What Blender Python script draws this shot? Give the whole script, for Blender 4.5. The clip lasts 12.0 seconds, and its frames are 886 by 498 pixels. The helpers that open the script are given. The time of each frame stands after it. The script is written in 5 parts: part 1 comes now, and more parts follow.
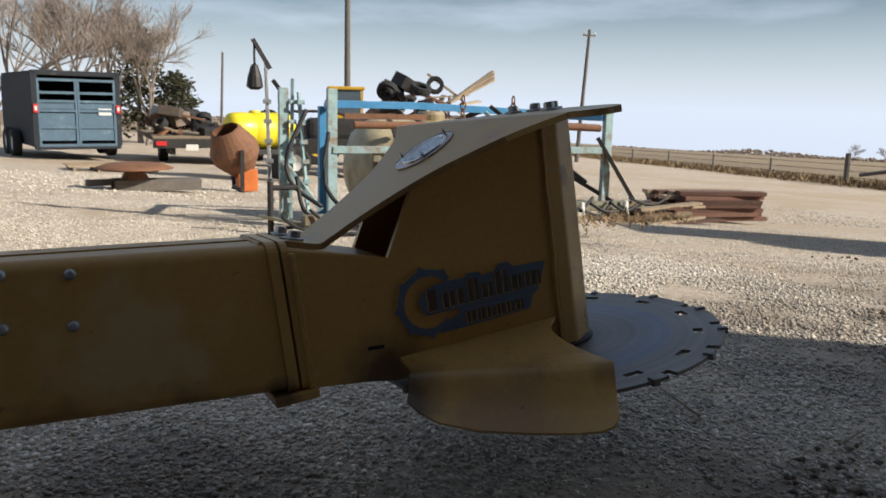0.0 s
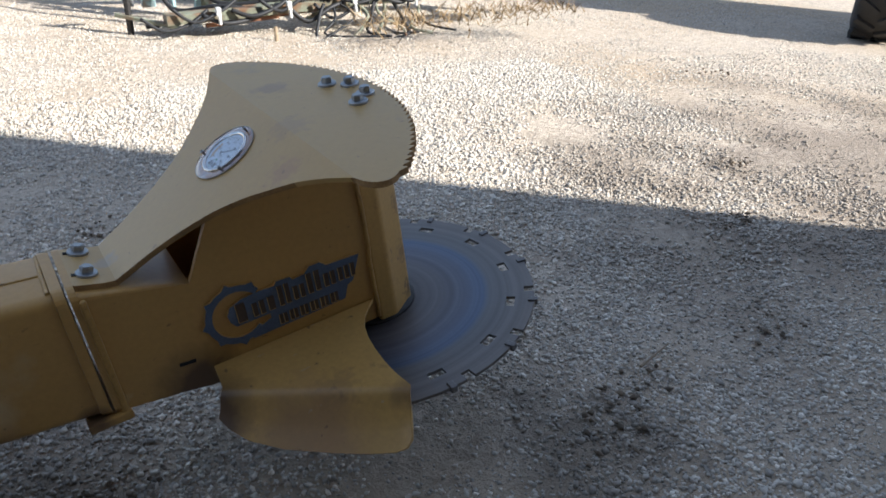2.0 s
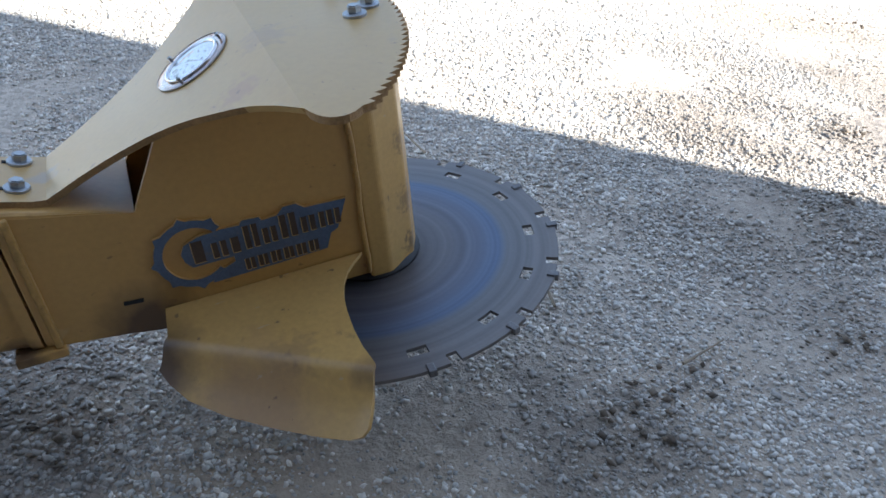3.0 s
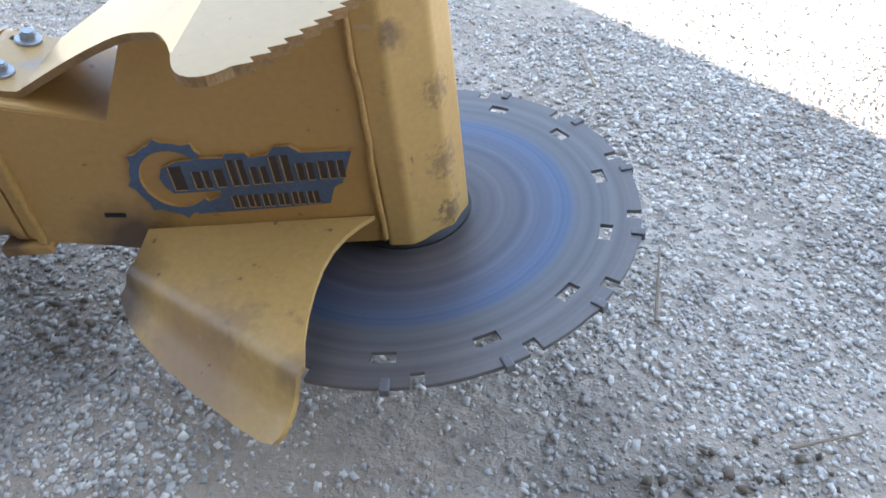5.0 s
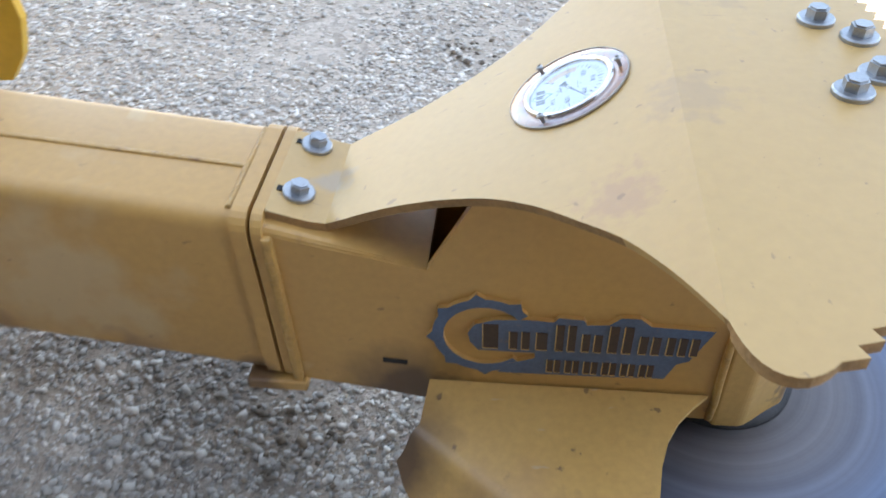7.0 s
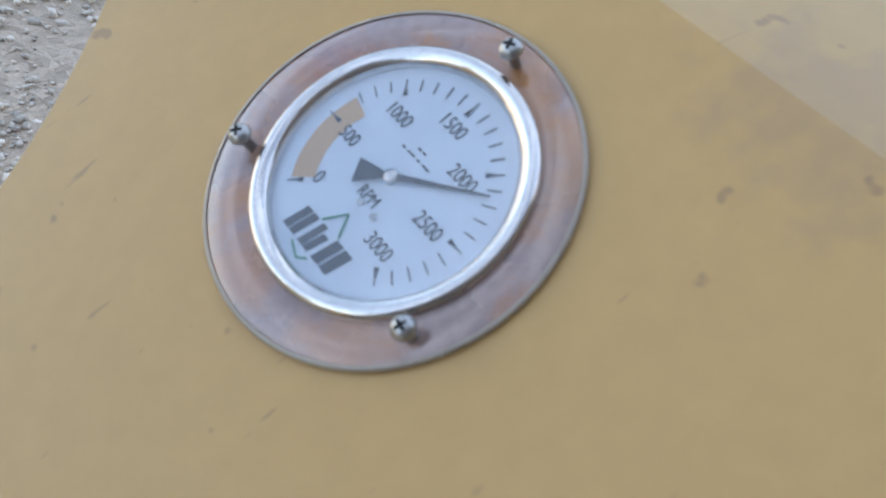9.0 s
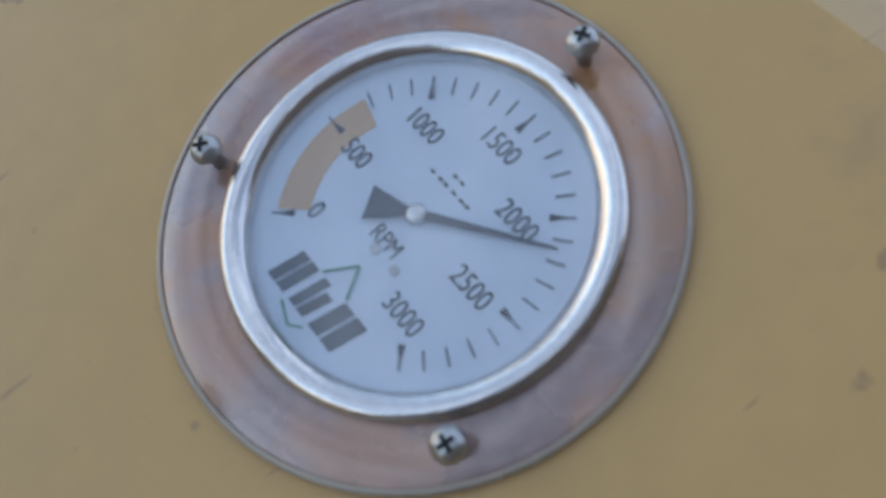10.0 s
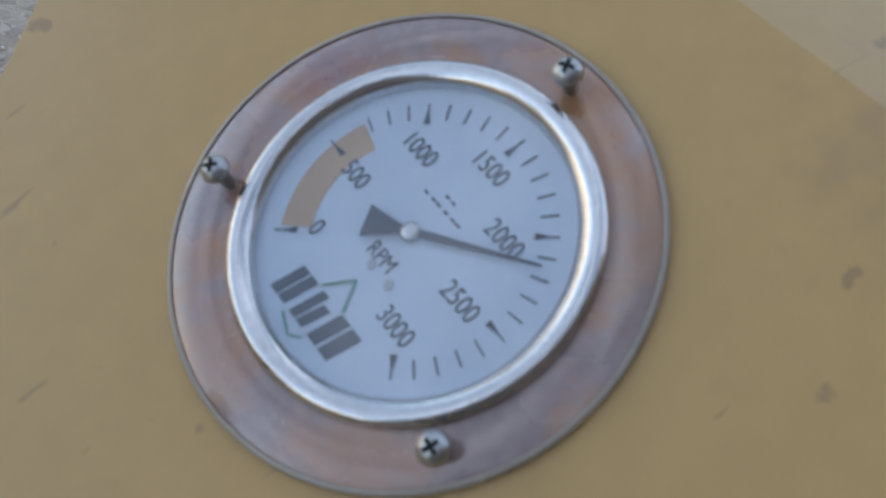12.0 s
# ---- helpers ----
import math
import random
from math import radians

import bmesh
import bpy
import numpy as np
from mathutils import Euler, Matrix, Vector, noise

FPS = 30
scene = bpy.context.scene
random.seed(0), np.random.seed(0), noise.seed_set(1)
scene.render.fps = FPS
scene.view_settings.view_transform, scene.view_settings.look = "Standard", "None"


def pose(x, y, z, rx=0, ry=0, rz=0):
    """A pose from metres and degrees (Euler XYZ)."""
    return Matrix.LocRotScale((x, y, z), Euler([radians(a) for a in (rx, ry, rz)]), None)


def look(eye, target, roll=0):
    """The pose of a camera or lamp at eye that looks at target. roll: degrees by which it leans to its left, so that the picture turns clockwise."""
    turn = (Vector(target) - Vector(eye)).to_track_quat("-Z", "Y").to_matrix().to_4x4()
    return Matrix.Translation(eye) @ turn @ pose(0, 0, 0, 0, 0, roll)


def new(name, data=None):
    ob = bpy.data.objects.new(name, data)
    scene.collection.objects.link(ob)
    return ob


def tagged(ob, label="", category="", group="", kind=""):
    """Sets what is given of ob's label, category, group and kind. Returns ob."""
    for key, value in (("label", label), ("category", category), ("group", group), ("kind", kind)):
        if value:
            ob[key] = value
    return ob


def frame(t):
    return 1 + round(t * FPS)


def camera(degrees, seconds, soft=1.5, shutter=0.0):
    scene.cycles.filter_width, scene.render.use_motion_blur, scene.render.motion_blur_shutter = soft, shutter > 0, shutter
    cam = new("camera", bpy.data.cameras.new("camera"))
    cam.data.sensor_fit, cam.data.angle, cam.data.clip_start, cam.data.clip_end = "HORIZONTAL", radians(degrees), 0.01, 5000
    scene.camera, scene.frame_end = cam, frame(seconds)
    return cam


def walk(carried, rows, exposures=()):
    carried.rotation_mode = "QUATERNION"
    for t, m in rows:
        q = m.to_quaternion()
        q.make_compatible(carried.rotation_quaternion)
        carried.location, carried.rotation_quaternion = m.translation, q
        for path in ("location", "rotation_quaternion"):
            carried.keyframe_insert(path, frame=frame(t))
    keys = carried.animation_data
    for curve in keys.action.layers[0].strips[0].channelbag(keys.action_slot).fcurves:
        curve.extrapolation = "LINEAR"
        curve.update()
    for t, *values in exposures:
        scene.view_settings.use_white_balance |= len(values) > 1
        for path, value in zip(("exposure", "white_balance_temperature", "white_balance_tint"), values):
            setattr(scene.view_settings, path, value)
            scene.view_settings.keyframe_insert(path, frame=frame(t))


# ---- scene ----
cam = camera(58.05, 12.0, soft=1.5, shutter=0.22)
cam.data.dof.use_dof, cam.data.dof.focus_distance, cam.data.dof.aperture_fstop = True, 1.3, 24.0
PATH = [
    (0.0, -0.5731, -1.3519, 0.7851, 79.67, -1.36, -24.61),
    (0.5, -0.5140, -1.3031, 0.9111, 74.44, -1.27, -28.63),
    (1.0, -0.4936, -1.2180, 1.1147, 68.27, -1.03, -34.61),
    (1.5, -0.4536, -1.2107, 1.3689, 64.29, -2.14, -34.51),
    (2.0, -0.3087, -1.2701, 1.3247, 59.56, -2.54, -30.56),
    (2.5, -0.1902, -1.2655, 1.2939, 57.04, -3.26, -26.54),
    (3.0, -0.0239, -1.1205, 1.2311, 54.00, -4.33, -21.08),
    (3.2, 0.0347, -1.0569, 1.2415, 52.00, -3.79, -20.35),
    (4.8, 0.4438, -0.8624, 1.2076, 45.83, -1.99, 1.71),
    (5.0, 0.4448, -0.8606, 1.1927, 44.14, -1.78, 2.66),
    (5.5, 0.5084, -0.8908, 1.2220, 41.56, -3.24, 12.96),
    (6.0, 0.3969, -0.8951, 1.2485, 43.55, -5.06, 20.51),
    (6.5, 0.1449, -0.7871, 1.2125, 43.06, -3.41, 20.00),
    (7.0, -0.0149, -0.5843, 1.1869, 42.97, -5.22, 7.33),
    (7.5, -0.1052, -0.3946, 1.1010, 42.60, -5.14, -4.93),
    (7.7, -0.1328, -0.3503, 1.0827, 42.29, -6.38, -10.18),
    (9.3, -0.0483, 0.0460, 0.8502, 40.07, -15.12, -36.69),
    (9.5, -0.0422, 0.0580, 0.8451, 38.64, -15.41, -36.56),
    (10.0, -0.0351, 0.0662, 0.8386, 37.92, -17.06, -37.41),
    (10.5, -0.0333, 0.0702, 0.8374, 38.48, -16.93, -37.25),
    (11.0, -0.0315, 0.0669, 0.8371, 38.45, -16.65, -36.41),
    (11.5, -0.0344, 0.0627, 0.8430, 38.40, -16.80, -36.17),
    (12.0, -0.0374, 0.0570, 0.8487, 39.15, -16.54, -36.08),
]
EXPOSURES = [(0.0, 0.4, 6150, 9), (0.5, 0.62, 6250, 10), (1.0, 0.97, 6150, 10), (1.5, 0.85, 5900, 10), (2.0, 1.22, 5600, 9), (2.5, 1.56, 5400, 8), (3.2, 2.22, 5350, 8),
             (4.8, 2.95, 5550, 9), (5.5, 3.12, 5800, 9), (6.5, 3.07, 6100, 9), (7.7, 3.18, 6050, 10), (9.3, 2.24, 6100, 9), (10.5, 1.9, 5900, 9), (12.0, 1.9, 6050, 9)]
walk(cam, [(t, pose(*row)) for t, *row in PATH], EXPOSURES)

# ---- light: low winter sun, high thin cloud ----
SUN_EL, SUN_AZ = radians(30), math.atan2(0.77, -0.64)
world = bpy.data.worlds.new("winter_sky")
scene.world = world
world.use_nodes = True
wn = world.node_tree
wn.nodes.clear()
w_out = wn.nodes.new("ShaderNodeOutputWorld")
w_bg = wn.nodes.new("ShaderNodeBackground")
w_sky = wn.nodes.new("ShaderNodeTexSky")
w_sky.sky_type, w_sky.sun_disc = "NISHITA", False
w_sky.sun_elevation, w_sky.sun_rotation = SUN_EL, SUN_AZ
w_sky.air_density, w_sky.dust_density, w_sky.ozone_density = 1.0, 0.4, 1.0
w_tc = wn.nodes.new("ShaderNodeTexCoord")
w_map = wn.nodes.new("ShaderNodeMapping")
w_map.inputs["Scale"].default_value = (1.6, 1.9, 9.0)
w_map.inputs["Rotation"].default_value = (0.12, 0.05, 0.4)
w_noise = wn.nodes.new("ShaderNodeTexNoise")
w_noise.inputs["Scale"].default_value, w_noise.inputs["Detail"].default_value = 1.5, 7
w_noise.inputs["Roughness"].default_value = 0.55
w_ramp = wn.nodes.new("ShaderNodeValToRGB")
w_ramp.color_ramp.elements[0].position, w_ramp.color_ramp.elements[1].position = 0.42, 0.70
w_ramp.color_ramp.elements[0].color = (0.12, 0.12, 0.12, 1)
w_mix = wn.nodes.new("ShaderNodeMixRGB")
w_mix.inputs["Color2"].default_value = (13.8, 15.0, 17.2, 1)
w_fac = wn.nodes.new("ShaderNodeMath")
w_fac.operation = "MULTIPLY"
w_fac.inputs[1].default_value = 0.52
wn.links.new(w_tc.outputs["Generated"], w_map.inputs["Vector"])
wn.links.new(w_map.outputs["Vector"], w_noise.inputs["Vector"])
wn.links.new(w_noise.outputs["Fac"], w_ramp.inputs["Fac"])
wn.links.new(w_ramp.outputs["Color"], w_fac.inputs[0])
w_sep = wn.nodes.new("ShaderNodeSeparateXYZ")
w_low = wn.nodes.new("ShaderNodeMapRange")
w_low.inputs["From Min"].default_value, w_low.inputs["From Max"].default_value = 0.13, 0.0
w_low.inputs["To Max"].default_value = 0.78
w_max = wn.nodes.new("ShaderNodeMath")
w_max.operation = "MAXIMUM"
wn.links.new(w_tc.outputs["Generated"], w_sep.inputs[0])
wn.links.new(w_sep.outputs[2], w_low.inputs["Value"])
wn.links.new(w_fac.outputs[0], w_max.inputs[0])
wn.links.new(w_low.outputs["Result"], w_max.inputs[1])
wn.links.new(w_max.outputs[0], w_mix.inputs["Fac"])
wn.links.new(w_sky.outputs["Color"], w_mix.inputs["Color1"])
wn.links.new(w_mix.outputs["Color"], w_bg.inputs["Color"])
w_bg.inputs["Strength"].default_value = 0.05
wn.links.new(w_bg.outputs["Background"], w_out.inputs["Surface"])

sun = new("sun", bpy.data.lights.new("sun", "SUN"))
sun.data.energy, sun.data.angle, sun.data.color = 5.0, radians(0.5), (1.0, 0.89, 0.74)
sun_way = Vector((math.sin(SUN_AZ) * math.cos(SUN_EL), math.cos(SUN_AZ) * math.cos(SUN_EL), math.sin(SUN_EL)))
sun.matrix_world = look(sun_way * 60, (0, 0, 0))


# ---- materials ----
def material(name, colour, rough=0.6, metal=0.0, vary=0.25, scale=8.0, bump=0.15, fine=60.0, stain=None, stain_amount=0.3,
             stain_scale=3.0, random_tone=0.0, island=0.0, bump_distance=0.004):
    """A worn surface: colour varied at two scales, stains of another colour, fine relief."""
    m = bpy.data.materials.new(name)
    m.use_nodes = True
    nt = m.node_tree
    b = nt.nodes["Principled BSDF"]
    tc = nt.nodes.new("ShaderNodeTexCoord")
    n1, n2 = nt.nodes.new("ShaderNodeTexNoise"), nt.nodes.new("ShaderNodeTexNoise")
    n1.inputs["Scale"].default_value, n1.inputs["Detail"].default_value = scale, 5
    n2.inputs["Scale"].default_value, n2.inputs["Detail"].default_value = fine, 4
    for n in (n1, n2):
        nt.links.new(tc.outputs["Object"], n.inputs["Vector"])
    add = nt.nodes.new("ShaderNodeMath")
    add.operation = "ADD"
    nt.links.new(n1.outputs["Fac"], add.inputs[0])
    nt.links.new(n2.outputs["Fac"], add.inputs[1])
    rng = nt.nodes.new("ShaderNodeMapRange")
    rng.inputs["From Min"].default_value, rng.inputs["From Max"].default_value = 0.6, 1.4
    rng.inputs["To Min"].default_value, rng.inputs["To Max"].default_value = 1 - vary, 1 + vary
    nt.links.new(add.outputs[0], rng.inputs["Value"])
    tone = rng.outputs["Result"]
    if random_tone or island:
        src = nt.nodes.new("ShaderNodeObjectInfo" if random_tone else "ShaderNodeNewGeometry")
        r2 = nt.nodes.new("ShaderNodeMapRange")
        k = random_tone or island
        r2.inputs["To Min"].default_value, r2.inputs["To Max"].default_value = 1 - k, 1 + k
        nt.links.new(src.outputs["Random" if random_tone else "Random Per Island"], r2.inputs["Value"])
        mul = nt.nodes.new("ShaderNodeMath")
        mul.operation = "MULTIPLY"
        nt.links.new(tone, mul.inputs[0])
        nt.links.new(r2.outputs["Result"], mul.inputs[1])
        tone = mul.outputs[0]
    vm = nt.nodes.new("ShaderNodeVectorMath")
    vm.operation = "SCALE"
    vm.inputs[0].default_value = colour
    nt.links.new(tone, vm.inputs["Scale"])
    out = vm.outputs["Vector"]
    if stain:
        n3 = nt.nodes.new("ShaderNodeTexNoise")
        n3.inputs["Scale"].default_value, n3.inputs["Detail"].default_value = stain_scale, 6
        n3.inputs["Roughness"].default_value = 0.65
        nt.links.new(tc.outputs["Object"], n3.inputs["Vector"])
        r3 = nt.nodes.new("ShaderNodeMapRange")
        lo = 0.72 - stain_amount * 0.45
        r3.inputs["From Min"].default_value, r3.inputs["From Max"].default_value = lo, lo + 0.16
        nt.links.new(n3.outputs["Fac"], r3.inputs["Value"])
        mx = nt.nodes.new("ShaderNodeMixRGB")
        mx.inputs["Color2"].default_value = (*stain, 1)
        nt.links.new(r3.outputs["Result"], mx.inputs["Fac"])
        nt.links.new(out, mx.inputs["Color1"])
        out = mx.outputs["Color"]
    nt.links.new(out, b.inputs["Base Color"])
    b.inputs["Metallic"].default_value = metal
    rr = nt.nodes.new("ShaderNodeMapRange")
    rr.inputs["To Min"].default_value, rr.inputs["To Max"].default_value = max(0.02, rough - 0.12), min(1, rough + 0.12)
    nt.links.new(n1.outputs["Fac"], rr.inputs["Value"])
    nt.links.new(rr.outputs["Result"], b.inputs["Roughness"])
    if bump:
        bp = nt.nodes.new("ShaderNodeBump")
        bp.inputs["Strength"].default_value, bp.inputs["Distance"].default_value = bump, bump_distance
        nt.links.new(n2.outputs["Fac"], bp.inputs["Height"])
        nt.links.new(bp.outputs["Normal"], b.inputs["Normal"])
    return m


M = {}
M["yellow"] = material("worn_yellow_paint", (0.46, 0.262, 0.072), 0.36, 0, 0.11, 3, 0.02, 90, (0.24, 0.125, 0.04), 0.2, 5)
M["yellow_scuffed"] = material("scuffed_yellow_paint", (0.485, 0.29, 0.084), 0.36, 0, 0.13, 6, 0.05, 100, (0.11, 0.07, 0.04), 0.2, 14)
M["yellow_plate"] = material("faded_yellow_plate_paint", (0.475, 0.300, 0.103), 0.38, 0, 0.06, 3, 0.02, 90, (0.36, 0.25, 0.13), 0.25, 6)
M["bead"] = material("painted_weld", (0.41, 0.235, 0.06), 0.45, 0, 0.2, 40, 0.6, 150, (0.16, 0.07, 0.03), 0.3, 30)
M["rust_edge"] = material("worn_cut_edge", (0.30, 0.17, 0.06), 0.8, 0, 0.3, 30, 0.4, 200)
M["badge_blue"] = material("dull_blue_grey_paint", (0.085, 0.115, 0.17), 0.5, 0.2, 0.25, 30, 0.2, 200, (0.2, 0.13, 0.06), 0.2, 25)
M["badge_recess_shade"] = material("shaded_recess_brown", (0.055, 0.032, 0.018), 0.7, 0, 0.25, 60, 0.2, 200)
# near-black also stands for the unlit depth inside the head and in slots
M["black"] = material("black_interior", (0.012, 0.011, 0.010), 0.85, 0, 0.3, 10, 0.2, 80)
M["zinc"] = material("zinc_plated_steel", (0.36, 0.37, 0.38), 0.4, 0.85, 0.15, 40, 0.15, 300, (0.25, 0.2, 0.15), 0.15, 60)
M["light_block_dark"] = material("dark_light_block", (0.10, 0.085, 0.075), 0.7, 0, 0.2, 2, 0.15, 20)
M["carbide"] = material("tooth_steel", (0.17, 0.16, 0.155), 0.5, 0.6, 0.3, 20, 0.2, 200)
M["flange_clear"] = material("blotched_grey_flange", (0.27, 0.185, 0.16), 0.28, 0.15, 0.2, 30, 0.06, 250, (0.34, 0.16, 0.065), 0.55, 26)
M["flange_rim"] = material("pale_flange_rim", (0.34, 0.29, 0.23), 0.3, 0.1, 0.1, 30, 0.05, 200)
M["chrome"] = material("polished_steel", (0.62, 0.60, 0.58), 0.2, 1.0, 0.08, 40, 0.05, 300, (0.5, 0.38, 0.28), 0.1, 40)
M["dial"] = material("white_dial", (0.72, 0.80, 0.90), 0.55, 0, 0.05, 30, 0, 100, (0.45, 0.38, 0.28), 0.06, 60)
M["ink"] = material("black_ink", (0.04, 0.042, 0.05), 0.6, 0, 0.2, 60, 0)
M["ink_green"] = material("green_ink", (0.05, 0.26, 0.13), 0.6, 0, 0.2, 60, 0)
M["ink_orange"] = material("orange_ink", (0.64, 0.42, 0.22), 0.6, 0, 0.08, 60, 0)
M["brass"] = material("dull_screw_steel", (0.42, 0.42, 0.41), 0.35, 0.9, 0.15, 60, 0.1, 300, (0.2, 0.15, 0.1), 0.2, 80)
M["stones"] = material("limestone_gravel", (0.585, 0.53, 0.45), 0.9, 0, 0.2, 25, 0.3, 160, island=0.4)
M["rust"] = material("rusty_steel", (0.20, 0.095, 0.05), 0.8, 0.1, 0.3, 6, 0.4, 50, (0.10, 0.05, 0.03), 0.35, 5)
M["wood"] = material("weathered_wood", (0.30, 0.23, 0.15), 0.85, 0, 0.3, 6, 0.4, 40, (0.12, 0.08, 0.05), 0.3, 6, random_tone=0.3)
M["wood_dark"] = material("dark_red_wood", (0.13, 0.065, 0.045), 0.85, 0, 0.3, 6, 0.4, 40, random_tone=0.4)
M["tyre"] = material("tyre_rubber", (0.022, 0.021, 0.020), 0.85, 0, 0.3, 8, 0.4, 60, (0.10, 0.085, 0.065), 0.25, 4)
M["trailer"] = material("dark_trailer_paint", (0.014, 0.018, 0.024), 0.8, 0, 0.3, 3, 0.2, 30, (0.10, 0.08, 0.06), 0.25, 3)
M["trailer_blue"] = material("faded_blue_panel", (0.075, 0.13, 0.18), 0.55, 0, 0.25, 4, 0.2, 30, (0.25, 0.28, 0.3), 0.25, 4)
M["light_blue"] = material("chipped_light_blue_paint", (0.30, 0.42, 0.43), 0.55, 0, 0.25, 8, 0.25, 60, (0.24, 0.15, 0.08), 0.48, 9)
M["blue"] = material("blue_paint", (0.06, 0.24, 0.46), 0.45, 0, 0.2, 8, 0.2, 60, (0.2, 0.15, 0.1), 0.2, 8)
M["tank_yellow"] = material("yellow_poly_tank", (0.72, 0.60, 0.02), 0.4, 0, 0.08, 4, 0.1, 40)
M["tank_white"] = material("milky_poly_tank", (0.68, 0.66, 0.57), 0.45, 0, 0.12, 4, 0.1, 40, (0.45, 0.36, 0.18), 0.3, 3)
M["bar_rusty"] = material("rusty_pale_green_bar", (0.20, 0.21, 0.15), 0.65, 0, 0.3, 8, 0.3, 60, (0.17, 0.095, 0.05), 0.55, 6)
M["tank_amber"] = material("amber_stained_poly", (0.42, 0.36, 0.23), 0.4, 0, 0.25, 3, 0.1, 40, (0.20, 0.14, 0.07), 0.55, 2.5)
M["rubber"] = material("black_hose", (0.015, 0.015, 0.016), 0.6, 0, 0.3, 20, 0.2, 120)
M["iron"] = material("dark_iron", (0.045, 0.042, 0.04), 0.6, 0.5, 0.3, 12, 0.3, 80, (0.14, 0.08, 0.05), 0.3, 10)
M["orange"] = material("orange_paint", (0.55, 0.15, 0.03), 0.55, 0, 0.25, 8, 0.2, 60, (0.2, 0.1, 0.05), 0.25, 8)
M["machine_yellow"] = material("machine_yellow", (0.60, 0.36, 0.03), 0.45, 0, 0.12, 5, 0.15, 60, (0.2, 0.12, 0.05), 0.2, 5)
M["glass_dark"] = material("dusty_window", (0.10, 0.13, 0.15), 0.15, 0, 0.2, 5, 0)
M["green"] = material("green_paint", (0.03, 0.20, 0.05), 0.45, 0, 0.2, 6, 0.2, 60)
M["red"] = material("red_lens", (0.55, 0.03, 0.03), 0.35, 0, 0.1, 20, 0)
M["white"] = material("dusty_white_paint", (0.66, 0.65, 0.61), 0.6, 0, 0.12, 8, 0.15, 60, (0.4, 0.33, 0.25), 0.2, 6)
M["junk"] = material("mixed_scrap", (0.17, 0.13, 0.10), 0.8, 0, 0.4, 6, 0.4, 40, random_tone=0.5)
M["bark"] = material("grey_bark", (0.24, 0.20, 0.165), 0.9, 0, 0.25, 5, 0.5, 30)
M["cedar"] = material("dark_cedar_foliage", (0.055, 0.055, 0.028), 0.9, 0, 0.35, 3, 0.2, 30, island=0.45)
M["twigs"] = material("bare_twigs", (0.30, 0.245, 0.205), 0.9, 0, 0.2, 4, 0, island=0.3)
M["pole"] = material("pole_wood", (0.13, 0.115, 0.10), 0.85, 0, 0.25, 4, 0.3, 20)
M["dry_grass"] = material("dry_grass", (0.27, 0.19, 0.10), 0.95, 0, 0.3, 3, 0.2, 20, island=0.35)
M["siding"] = material("ribbed_metal_siding", (0.35, 0.36, 0.36), 0.5, 0.2, 0.1, 2, 0.15, 20)


def stain_shade_patch(m, centre, reach, colour, grow=0.6, most=0.9, grain=22):
    """A patch of another colour with its own ragged outline: stains, dirt, or painted shade on the ground."""
    nt = m.node_tree
    b = nt.nodes["Principled BSDF"]
    old = b.inputs["Base Color"].links[0].from_socket
    tc = nt.nodes.new("ShaderNodeTexCoord")
    dist = nt.nodes.new("ShaderNodeVectorMath")
    dist.operation = "DISTANCE"
    dist.inputs[1].default_value = centre
    nt.links.new(tc.outputs["Object"], dist.inputs[0])
    nz = nt.nodes.new("ShaderNodeTexNoise")
    nz.inputs["Scale"].default_value, nz.inputs["Detail"].default_value = grain, 7
    nt.links.new(tc.outputs["Object"], nz.inputs["Vector"])
    k = nt.nodes.new("ShaderNodeMath")
    k.operation = "MULTIPLY_ADD"
    k.inputs[1].default_value, k.inputs[2].default_value = reach * grow, -reach * grow * 0.5
    nt.links.new(nz.outputs["Fac"], k.inputs[0])
    add = nt.nodes.new("ShaderNodeMath")
    nt.links.new(dist.outputs["Value"], add.inputs[0])
    nt.links.new(k.outputs[0], add.inputs[1])
    r = nt.nodes.new("ShaderNodeMapRange")
    r.inputs["From Min"].default_value, r.inputs["From Max"].default_value = reach, reach * 0.35
    r.inputs["To Max"].default_value = most
    nt.links.new(add.outputs[0], r.inputs["Value"])
    mx = nt.nodes.new("ShaderNodeMixRGB")
    mx.inputs["Color2"].default_value = (*colour, 1)
    nt.links.new(r.outputs["Result"], mx.inputs["Fac"])
    nt.links.new(old, mx.inputs["Color1"])
    nt.links.new(mx.outputs["Color"], b.inputs["Base Color"])


stain_shade_patch(M["yellow"], (-0.035, -0.01, 0.15), 0.105, (0.075, 0.04, 0.022))
stain_shade_patch(M["yellow"], (-0.235, 0.0, 0.165), 0.04, (0.10, 0.055, 0.03), 1.2)
stain_shade_patch(M["yellow"], (-0.47, -0.01, 0.31), 0.16, (0.53, 0.40, 0.22), 2.4, 0.55, 12)
stain_shade_patch(M["yellow"], (-0.72, -0.01, 0.36), 0.1, (0.48, 0.35, 0.19), 2.6, 0.4, 18)
# two browner spots along the lower edge of the boom
stain_shade_patch(M["yellow"], (-0.6, 0.0, 0.215), 0.07, (0.20, 0.10, 0.035), 2.0, 0.6, 24)
stain_shade_patch(M["yellow"], (-0.4, 0.0, 0.19), 0.05, (0.20, 0.10, 0.035), 2.0, 0.6, 24)
stain_shade_patch(M["yellow"], (-0.8, 0.0, 0.25), 0.09, (0.12, 0.065, 0.03))
stain_shade_patch(M["yellow_scuffed"], (-0.045, -0.085, 0.135), 0.10, (0.075, 0.04, 0.022))
stain_shade_patch(M["yellow_scuffed"], (0.275, -0.29, 0.15), 0.04, (0.12, 0.07, 0.04), 1.8, 0.5)
